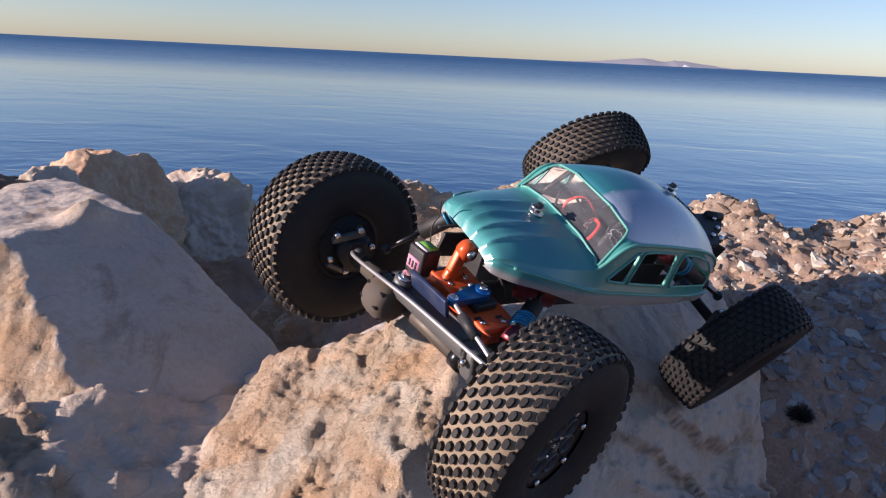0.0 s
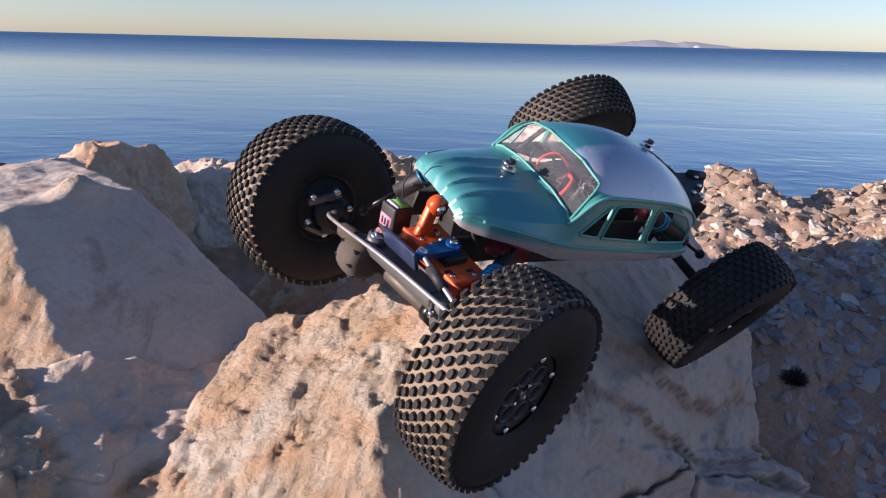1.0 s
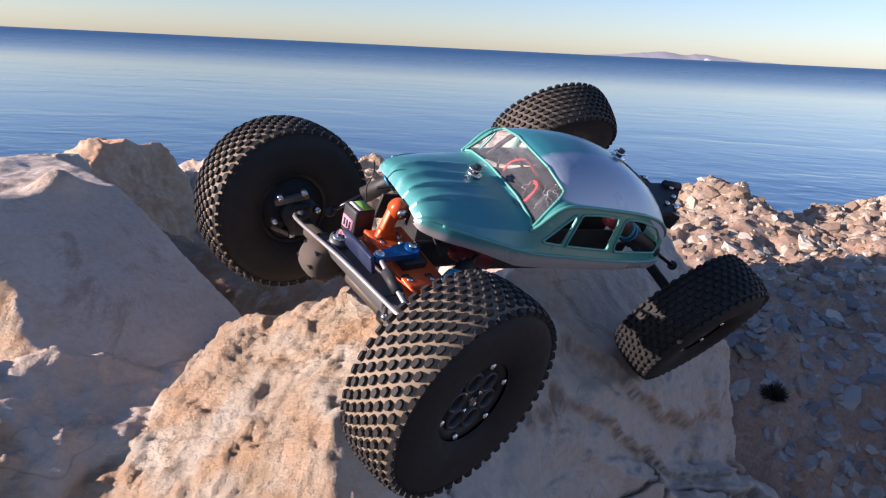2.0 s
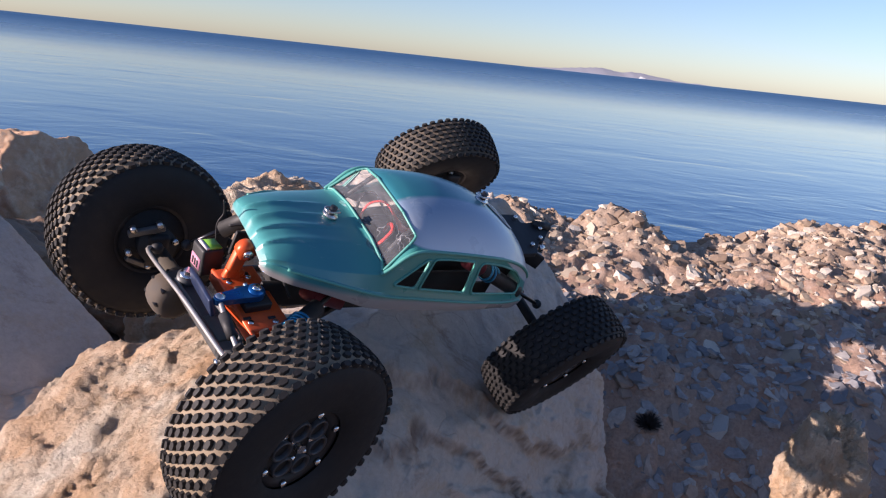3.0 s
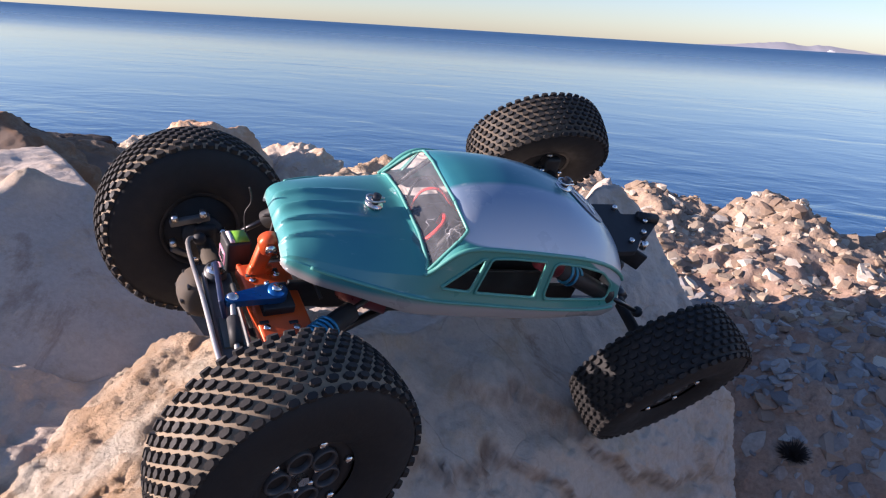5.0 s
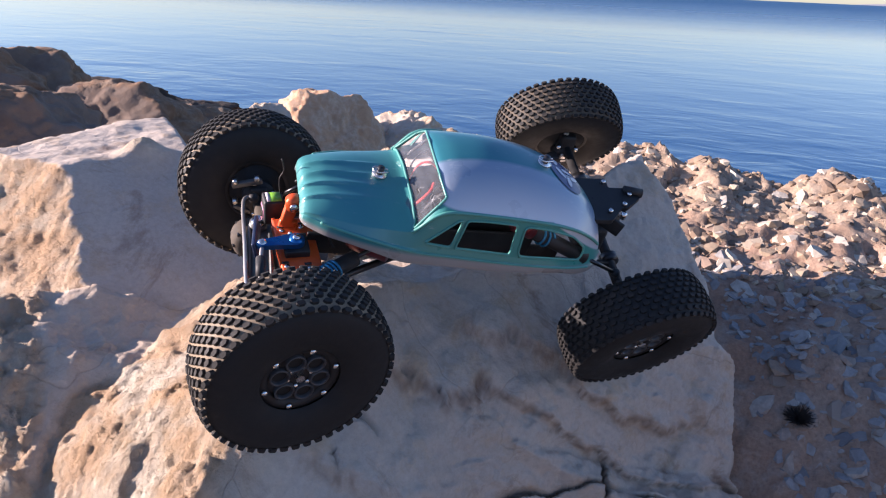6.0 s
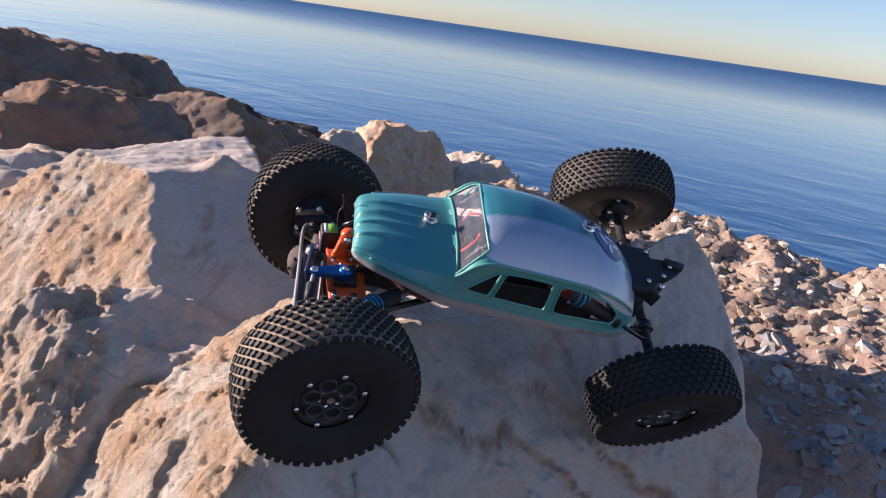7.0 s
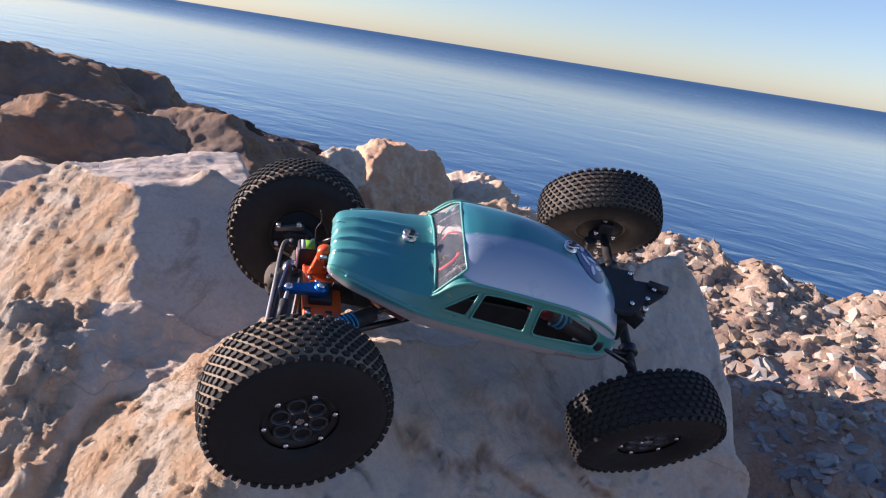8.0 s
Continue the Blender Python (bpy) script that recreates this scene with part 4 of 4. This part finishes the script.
def axle(name, near, far, shift):
    """A solid axle from wheel to wheel, its diff housing off the middle."""
    d = (far - near).normalized()
    ax = part(name, rod(near + d * 0.03, far - d * 0.03, 0.0062 if shift > 0 else 0.0046, seg=20), TUBE if shift > 0 else BLACK, car, "bronze-grey axle tube" if shift > 0 else "black axle tube")
    mid = near.lerp(far, abs(shift)) + Vector((0.014 if shift > 0 else -0.010, 0, 0.004))
    turn = Matrix.Translation(mid) @ d.to_track_quat("Y", "Z").to_matrix().to_4x4()
    bm = lathe([(0.0, -0.013), (0.008, -0.013), (0.0120, -0.011), (0.0142, -0.008), (0.0150, -0.003), (0.0150, 0.003), (0.0142, 0.008), (0.0120, 0.011), (0.008, 0.013), (0.0, 0.013)], 40)
    bmesh.ops.remove_doubles(bm, verts=bm.verts[:], dist=1e-6)
    bmesh.ops.transform(bm, matrix=turn, verts=bm.verts[:])
    house = part("diff_housing", bm, BRASS, ax, "scuffed cast diff housing")
    for q in range(8):
        g = radians(45 * q)
        e = turn @ Vector((0.0130 * math.cos(g), 0, 0.0130 * math.sin(g)))
        part("cover_bolt", rod(e - d * 0.0098, e + d * 0.0098, 0.0015), GUN, house)
    for p, s in ((near, 1), (far, -1)):
        k = p + d * 0.026 * s
        bm = box((0.016, 0.012, 0.030), k, bevel=0.003)
        part("steering_knuckle", bm, BLACK, ax)
        for dz in (0.015, -0.015):
            part("knuckle_bolt", rod(k + Vector((0.004, 0, dz)), k + Vector((0.004, 0, dz * 1.15)), 0.0026), STEEL, ax)
    for t in (0.3, 0.7):
        m = near.lerp(far, t)
        part("collar", rod(m - d * 0.004, m + d * 0.004, 0.0085, seg=20), GUN, ax)
    return ax


axle("front_axle", W_FN, W_FF, 0.60)
axle("rear_axle", W_RN, W_RF, -0.5)

# steering rods in front of the axle
tie = [Vector((0.110, -0.064, -0.074)), Vector((0.1185, -0.056, -0.0705)), Vector((0.1185, 0.020, -0.0455)), Vector((0.1175, 0.0890, -0.0265)), Vector((0.110, 0.098, -0.030))]
part("tie_rod", tube(tie, 0.0015), SATIN, car, "bright steel tie rod")
for p in (tie[0], tie[-1]):
    part("rod_end", ball(p, 0.0045), BLACK, car)
drag = [Vector((0.108, 0.100, -0.032)), Vector((0.1095, 0.086, -0.0265)), Vector((0.1085, 0.058, -0.0265)), Vector((0.107, 0.040, -0.0265))]
part("drag_link", tube(drag, 0.0015), SATIN, car)
part("rod_cover", rod((0.1090, 0.072, -0.0265), (0.1086, 0.054, -0.0265), 0.0034), BLACK, car)
part("ball_end", ball(drag[-1], 0.0042), STEEL, car)

# the axle's cast works sit this far from the numbers below
FRONT = Vector((0.004, 0.014, 0.010))
# cast truss on the axle with a big bolt, its web and feet
truss = part("axle_truss", box((0.017, 0.092, 0.007), (0.1035, 0.010, -0.0585), (16, 6, 0), 0.0022), ALU, car, "dusty grey cast axle truss")
part("truss_rib", box((0.003, 0.088, 0.008), (0.1115, 0.010, -0.0560), (16, 6, 0), 0.0015), ALU, truss)
part("truss_rib", box((0.003, 0.070, 0.008), (0.0960, 0.014, -0.0555), (16, 6, 0), 0.0015), ALU, truss)
part("truss_web", box((0.012, 0.030, 0.002), (0.1035, 0.030, -0.0490), (16, 6, 0), 0.0006), CARBON, truss)
truss.location = FRONT + Vector((0, 0.008, 0))
part("lug", rod((0.104, -0.030, -0.068), (0.104, -0.030, -0.060), 0.0068, seg=24), ALU, truss)
part("washer", rod((0.104, -0.030, -0.060), (0.104, -0.030, -0.0585), 0.0054, seg=24), STEEL, truss)
part("big_bolt", rod((0.104, -0.030, -0.0585), (0.104, -0.030, -0.0555), 0.0034, seg=6), STEEL, truss, smooth=False)
part("foot", box((0.014, 0.012, 0.020), (0.103, 0.056, -0.052), (16, 6, 0), 0.0025), ALU, truss)
part("foot_bolt", rod((0.112, 0.056, -0.050), (0.1145, 0.056, -0.050), 0.0024), STEEL, truss)
part("bumper_plate", box((0.003, 0.046, 0.012), (0.1065, 0.008, -0.046), (16, 14, 0), 0.001), NAVY, car, "dark blue plate beside the truss").location = FRONT

# servo between orange plates, blue horn
part("base_plate", box((0.036, 0.044, 0.003), (0.074, 0.044, -0.064), (2, 0, 4), 0.001), CARBON, car, "grey-green base plate").location = FRONT
servo = part("servo", box((0.021, 0.044, 0.020), (0.079, 0.019, -0.059), (0, 0, 6), 0.0015), BLACK, car)
servo.location = FRONT
plate = part("servo_plate", box((0.029, 0.058, 0.0045), (0.0775, 0.018, -0.0465), (0, 0, 6), 0.0016), ORANGE, servo, "orange anodised servo plate")
part("plate_lip", box((0.003, 0.064, 0.009), (0.0905, 0.021, -0.0490), (0, 0, 6), 0.0010), ORANGE, plate)
part("plate_end", box((0.022, 0.004, 0.012), (0.0750, 0.0455, -0.0520), (0, 0, 6), 0.0012), ORANGE, plate)
upright = part("upright", box((0.009, 0.006, 0.026), (0.0835, -0.004, -0.036), (6, -14, 6), 0.0016), ORANGE, servo, "orange upright bracket")
part("upright_web", box((0.014, 0.005, 0.010), (0.0835, -0.003, -0.044), (0, -14, 6), 0.0016), ORANGE, upright)
part("upright_head", rod((0.080, -0.007, -0.0225), (0.080, 0.001, -0.0225), 0.0062, seg=20), ORANGE, upright)
part("head_bolt", rod((0.080, 0.001, -0.0225), (0.080, 0.004, -0.0225), 0.0034, seg=14), STEEL, upright)
for x, y in ((0.0860, 0.041), (0.0700, 0.042), (0.0880, 0.004), (0.0740, 0.000)):
    part("screw", rod((x, y, -0.0445), (x, y, -0.0432), 0.0019), STEEL, servo)
    part("slot", box((0.0050, 0.0022, 0.0006), (x + 0.001, y - 0.004, -0.0441), (0, 0, 6), 0), BLACK, servo)
part("servo_cap", box((0.018, 0.020, 0.006), (0.079, 0.022, -0.0415), (0, 0, 6), 0.0012), BLACK, servo)


def horn_mesh():
    """A flat arm that tapers from the boss to the ball."""
    bm = bmesh.new()
    a, b = Vector((0.079, 0.023, -0.036)), Vector((0.104, 0.027, -0.036))
    u = (b - a).normalized()
    v = Vector((0, 0, 1)).cross(u)
    line = []
    for k in range(13):
        g = math.pi * (0.5 + k / 12)
        line.append(a + 0.0060 * (u * math.cos(g) + v * math.sin(g)))
    for k in range(9):
        g = math.pi * (-0.5 + k / 8)
        line.append(b + 0.0032 * (u * math.cos(g) + v * math.sin(g)))
    low = [bm.verts.new(p - Vector((0, 0, 0.0022))) for p in line]
    top = [bm.verts.new(p + Vector((0, 0, 0.0022))) for p in line]
    bm.faces.new(low[::-1])
    bm.faces.new(top)
    for k in range(len(line)):
        bm.faces.new((low[k], low[(k + 1) % len(line)], top[(k + 1) % len(line)], top[k]))
    bmesh.ops.recalc_face_normals(bm, faces=bm.faces[:])
    return bm


horn = part("servo_horn", horn_mesh(), BLUE, car, "blue anodised servo horn", smooth=False)
horn.location = FRONT
part("horn_boss", rod((0.079, 0.023, -0.041), (0.079, 0.023, -0.0325), 0.0050, seg=24), BLUE, horn)
part("horn_screw", rod((0.079, 0.023, -0.0325), (0.079, 0.023, -0.0310), 0.0028), STEEL, horn)
part("clamp_screw", rod((0.083, 0.0165, -0.036), (0.083, 0.0145, -0.036), 0.0016), STEEL, horn)

# receiver pack
rx = part("receiver", box((0.015, 0.0165, 0.020), (0.0935, -0.0200, -0.0375), (10, 0, 6), 0.0018), BLACK, car)
rx.location = (0.004, 0.010, 0.001)
part("green_label", box((0.0105, 0.0125, 0.0008), (0.0930, -0.0213, -0.0273), (10, 0, 6), 0), LIME, rx, "lime green and white top label")
part("white_stripe", box((0.0025, 0.0125, 0.0009), (0.0975, -0.0208, -0.0272), (10, 0, 6), 0), WHITE, rx)
part("pink_label", box((0.0008, 0.0125, 0.0085), (0.1010, -0.0192, -0.0395), (10, 0, 6), 0), PINK, rx, "pink label with dark bars")
for k in (-1, 0, 1):
    part("print_bar", box((0.0010, 0.0016, 0.0050), (0.1013 - 0.0003 * k, -0.0192 + 0.0032 * k, -0.0398 + 0.0005 * k), (10, 0, 6), 0), BLACK, rx)
part("aerial_wire", tube([(0.088, -0.026, -0.028), (0.089, -0.029, -0.016), (0.086, -0.030, -0.008), (0.088, -0.031, 0.002)], 0.0005), BLACK, rx)

# knuckle hardware on the far front wheel's inner side
inner = W_FF - N_FF.normalized() * 0.026
hub = part("knuckle_carrier", rod(inner + N_FF.normalized() * 0.004, inner - N_FF.normalized() * 0.006, 0.014, seg=28), BLACK, car)
part("steering_arm", box((0.026, 0.004, 0.005), inner + Vector((0.010, 0.004, 0.016)), (0, 14, 0), 0.001), ALU, hub)
part("steering_arm", box((0.020, 0.004, 0.004), inner + Vector((0.012, 0.004, -0.014)), (0, -28, 0), 0.001), ALU, hub)
for dx, dz in ((0.002, 0.022), (0.020, 0.018), (-0.012, 0.006), (0.004, -0.018), (0.020, -0.004)):
    part("knuckle_screw", rod(inner + Vector((dx, 0.002, dz)), inner + Vector((dx, 0.007, dz)), 0.0022), STEEL, hub)

inner = W_RF - N_RF.normalized() * 0.026
hub = part("axle_carrier", rod(inner + N_RF.normalized() * 0.004, inner - N_RF.normalized() * 0.008, 0.012, seg=28), BLACK, car)
part("bearing_ring", rod(inner - N_RF.normalized() * 0.008, inner - N_RF.normalized() * 0.0095, 0.0085, seg=28), STEEL, hub)
part("carrier_lug", box((0.010, 0.012, 0.012), inner + Vector((0.012, 0.010, -0.004)), (0, 20, 10), 0.002), BLACK, hub)
for dx, dz in ((0.010, 0.010), (-0.010, 0.008), (0.012, -0.010), (0.000, -0.015)):
    part("carrier_screw", rod(inner + Vector((dx, 0.004, dz)), inner + Vector((dx, 0.010, dz)), 0.0021), STEEL, hub)

# chassis rails, skid, motor
for s in (1, -1):
    part("chassis_rail", box((0.21, 0.003, 0.020), (-0.030, 0.026 * s, -0.045), (0, -4, 0), 0.0008), BLACK, car)
    part("side_plate", box((0.13, 0.0025, 0.034), (-0.040, 0.030 * s, -0.037), (0, -4, 0), 0.0008), BLACK, car)
part("skid_plate", box((0.12, 0.052, 0.005), (-0.05, 0, -0.060), (0, -4, 0), 0.001), BLACK, car)
part("gearbox", box((0.045, 0.044, 0.040), (0.030, 0.0, -0.038), (0, 0, 0), 0.004), BLACK, car)
motor = part("motor", rod((0.046, 0.010, -0.036), (0.010, 0.030, -0.036), 0.015, seg=28), MAROON, car, "maroon motor can")
part("motor_end", rod((0.048, 0.009, -0.036), (0.046, 0.010, -0.036), 0.011, seg=24), STEEL, motor)
part("battery", box((0.075, 0.036, 0.022), (-0.075, 0, -0.028), (0, -4, 0), 0.002), BLACK, car)
part("speed_controller", box((0.036, 0.030, 0.014), (-0.020, 0.006, -0.014), (0, -4, 6), 0.002), BLACK, car)
for k, pts in enumerate((
        [(0.0, 0.018, -0.015), (-0.004, 0.026, 0.002), (-0.016, 0.022, 0.010), (-0.026, 0.010, 0.004), (-0.030, 0.006, -0.010)],
        [(-0.006, -0.004, -0.010), (-0.012, -0.010, 0.008), (-0.024, -0.004, 0.014), (-0.040, 0.002, 0.0), (-0.052, 0.004, -0.014)])):
    part("red_wire", tube(pts, 0.0015 if k == 0 else 0.0010), RED, car, "red power wire looping in the cabin")
for pts in ([(0.0, 0.0, -0.012), (-0.012, -0.02, 0.006), (-0.03, -0.022, 0.006), (-0.05, -0.012, -0.012)], [(0.055, -0.010, -0.030), (0.065, -0.022, -0.020), (0.080, -0.028, -0.024)], [(0.05, 0.012, -0.028), (0.060, 0.024, -0.024), (0.055, 0.034, -0.036)]):
    part("black_wire", tube(pts, 0.0011), BLACK, car)
# inner cage bars
for s in (1, -1):
    part("cage_bar", tube([(0.0, 0.036 * s, -0.020), (-0.026, 0.030 * s, 0.018), (-0.070, 0.028 * s, 0.022), (-0.130, 0.026 * s, -0.005)], 0.0022), BLACK, car)


def shock(top, low, span=0.24):
    top, low = Vector(top), Vector(low)
    u = (low - top)
    s = part("shock_absorber", rod(top, top + u * 0.62, 0.0062, seg=18), BLACK, car, "black shock absorber with a blue collar")
    part("piston_rod", rod(top + u * 0.6, low, 0.0018), GUN, s)
    part("rod_end", ball(low, 0.0042), BLACK, s)
    part("shock_cap", rod(top - u * 0.10, top + u * 0.06, 0.0070, seg=18), MAROON, s, "dark red shock cap")
    a = u.normalized().orthogonal().normalized()
    b = u.normalized().cross(a)
    coil = []
    for i in range(80):
        t = i / 79
        ang = t * 2 * math.pi * 21 * span
        coil.append(top + u * (0.12 + span * t) + 0.0068 * (a * math.cos(ang) + b * math.sin(ang)))
    part("spring", tube(coil[::2], 0.0011, seg=6), CYAN, s, "light blue coil collar")


shock((0.074, 0.069, -0.036), (0.020, 0.032, -0.034))
shock((0.040, -0.040, -0.014), (0.090, -0.062, -0.070))
shock((-0.090, 0.040, -0.008), (-0.186, 0.044, -0.056), 0.12)
shock((-0.090, -0.040, -0.008), (-0.186, -0.060, -0.056), 0.12)
# links from the skid to the axles
for a, b in (((0.0, 0.020, -0.058), W_FN.lerp(W_FF, 0.28)), ((0.0, -0.020, -0.058), W_FN.lerp(W_FF, 0.74)), ((-0.08, 0.020, -0.058), W_RN.lerp(W_RF, 0.28)), ((-0.08, -0.020, -0.058), W_RN.lerp(W_RF, 0.72))):
    cyl("suspension_link", a, b, 0.0030, GUN)
# rear bracket that stands out behind the shell
plan = [(-0.150, -0.030), (-0.189, -0.030), (-0.187, -0.018), (-0.206, -0.018), (-0.217, -0.014), (-0.214, -0.006), (-0.196, 0.008), (-0.190, 0.008), (-0.175, 0.024), (-0.150, 0.024)]
bracket = part("rear_bracket", prism(rounded([Vector(p) for p in plan], 0.0025, 3), lambda p, s: (p.x, p.y, s), -0.0175, -0.0135), BLACK, car, smooth=False)
part("rear_web", box((0.040, 0.003, 0.014), (-0.184, -0.008, -0.0235), (0, -10, 12), 0.001), BLACK, bracket)
part("rear_web", box((0.030, 0.003, 0.014), (-0.176, 0.014, -0.0235), (0, -10, -40), 0.001), BLACK, bracket)
part("rear_tip", rod((-0.200, -0.014, -0.0125), (-0.216, -0.010, -0.0125), 0.0042, seg=14), BLACK, bracket)
for x, y in ((-0.184, -0.024), (-0.203, -0.008), (-0.193, 0.005), (-0.176, 0.014)):
    part("tab_bolt", rod((x, y, -0.0135), (x, y, -0.0105), 0.0019), STEEL, bracket)
for y in (0.014, -0.010):
    part("bracket_bolt", rod((-0.190, y, -0.020), (-0.190, y, -0.014), 0.0026), STEEL, car)
part("rear_gearbox", box((0.026, 0.028, 0.026), (-0.172, 0.0, -0.048), (0, 0, 0), 0.004), BLACK, car)


# ---- stones set in the rubble bank ----
def chip_mesh(seed, mat):
    rng = random.Random(seed)
    bm = bmesh.new()
    bmesh.ops.create_icosphere(bm, subdivisions=1, radius=1)
    for v in bm.verts:
        v.co = Vector((v.co.x * rng.uniform(0.8, 1.25), v.co.y * rng.uniform(0.75, 1.2), max(-0.5, min(0.55, v.co.z)) * rng.uniform(0.75, 1.1)))
    return mesh_of(bm, "stone", mat, False)


CHIPS = [chip_mesh(k, CHIP) for k in range(9)]
CHIPS_SUNLIT = [chip_mesh(k + 20, CHIP_SUNLIT) for k in range(9)]
rng = random.Random(5)


def lay(x, y):
    e = 0.012
    z = rubble_slope(x, y)[0]
    n = Vector((rubble_slope(x - e, y)[0] - rubble_slope(x + e, y)[0], rubble_slope(x, y - e)[0] - rubble_slope(x, y + e)[0], 2 * e)).normalized()
    n = (n + Vector((0, -0.1, 0.5))).normalized()
    return Vector((x, y, z)), n


def stone_pose(x, y, r):
    thick = 0.3 + 0.45 * smoothstep(0.9, 1.1, y)
    p, n = lay(x, y)
    q = n.to_track_quat("Z", "Y").to_matrix().to_4x4() @ pose(0, 0, 0, rng.uniform(-24, 24), rng.uniform(-24, 24), rng.uniform(0, 360))
    return Matrix.Translation(p - n * r * (0.15 + 0.08 * smoothstep(0.95, 1.1, y))) @ q @ Matrix.Diagonal((r * rng.uniform(0.8, 1.4), r * rng.uniform(0.7, 1.0), r * rng.uniform(thick, thick + 0.3), 1))


def free(x, y):
    return 0.9 * x + 0.43 * y > 0.60 or y > 1.0


count = 0
while count < 290:
    x, y = rng.uniform(0.16, 1.15), 0.62 + 0.85 * rng.random() ** 1.2
    if not free(x, y):
        continue
    # beyond the shade line the stones take the sunlit colours
    ob = part("stone", (CHIPS_SUNLIT if y > rng.uniform(0.85, 1.05) else CHIPS)[count % 9], None, slope)
    ob.matrix_basis = stone_pose(x, y, rng.choice((0.010, 0.013, 0.016, 0.020, 0.026)) * (1 - 0.3 * smoothstep(0.95, 1.15, y)))
    count += 1


def small_stones(kinds, mat, n, y0, y1, sizes):
    verts, faces = [], []
    for k in range(n):
        x, y = -0.35 + 2.4 * rng.random() ** 1.15, rng.uniform(y0, y1)
        if not free(x, y):
            continue
        m = stone_pose(x, y, rng.choice(sizes))
        me = kinds[k % 9]
        base = len(verts)
        verts.extend(tuple(m @ v.co) for v in me.vertices)
        faces.extend(tuple(base + i for i in f.vertices) for f in me.polygons)
    me = bpy.data.meshes.new("stone_chips")
    me.from_pydata(verts, [], faces)
    me.materials.append(mat)
    ob = new("stone_chips", me)
    ob.parent = slope
    return tagged(ob, "small grey and tan stone chips", kind="stuff")


small_stones(CHIPS, CHIP, 7500, 0.45, 1.04, (0.004, 0.005, 0.007, 0.009, 0.012, 0.015))
# small stones of the sunlit ridge, in the lighter copy
small_stones(CHIPS_SUNLIT, CHIP_SUNLIT, 8500, 0.98, 1.62, (0.003, 0.004, 0.005, 0.006, 0.008, 0.010, 0.014))


def urchin(x, y):
    """A dry round tuft of dark weed lying in a hollow of the bank."""
    r = random.Random(3)
    bm = bmesh.new()
    p, n = lay(x, y)
    for k in range(1100):
        d = Vector((r.gauss(0, 1), r.gauss(0, 1), abs(r.gauss(0, 0.8)))).normalized()
        a = p + d * 0.004
        b = p + d * r.uniform(0.008, 0.022)
        s = d.orthogonal().normalized() * 0.0007
        t = d.cross(s).normalized() * 0.0007
        q = [bm.verts.new(a + s), bm.verts.new(a - s * 0.5 + t), bm.verts.new(a - s * 0.5 - t), bm.verts.new(b)]
        for f in ((0, 1, 3), (1, 2, 3), (2, 0, 3)):
            bm.faces.new([q[i] for i in f])
    m = plastic("dark_dry_weed", (0.035, 0.026, 0.022), 0.9)
    return tagged(new("dry_weed", mesh_of(bm, "dry_weed", m, False)), "dark round tuft of dry weed on the rubble", "weed")


urchin(0.328, 0.795)
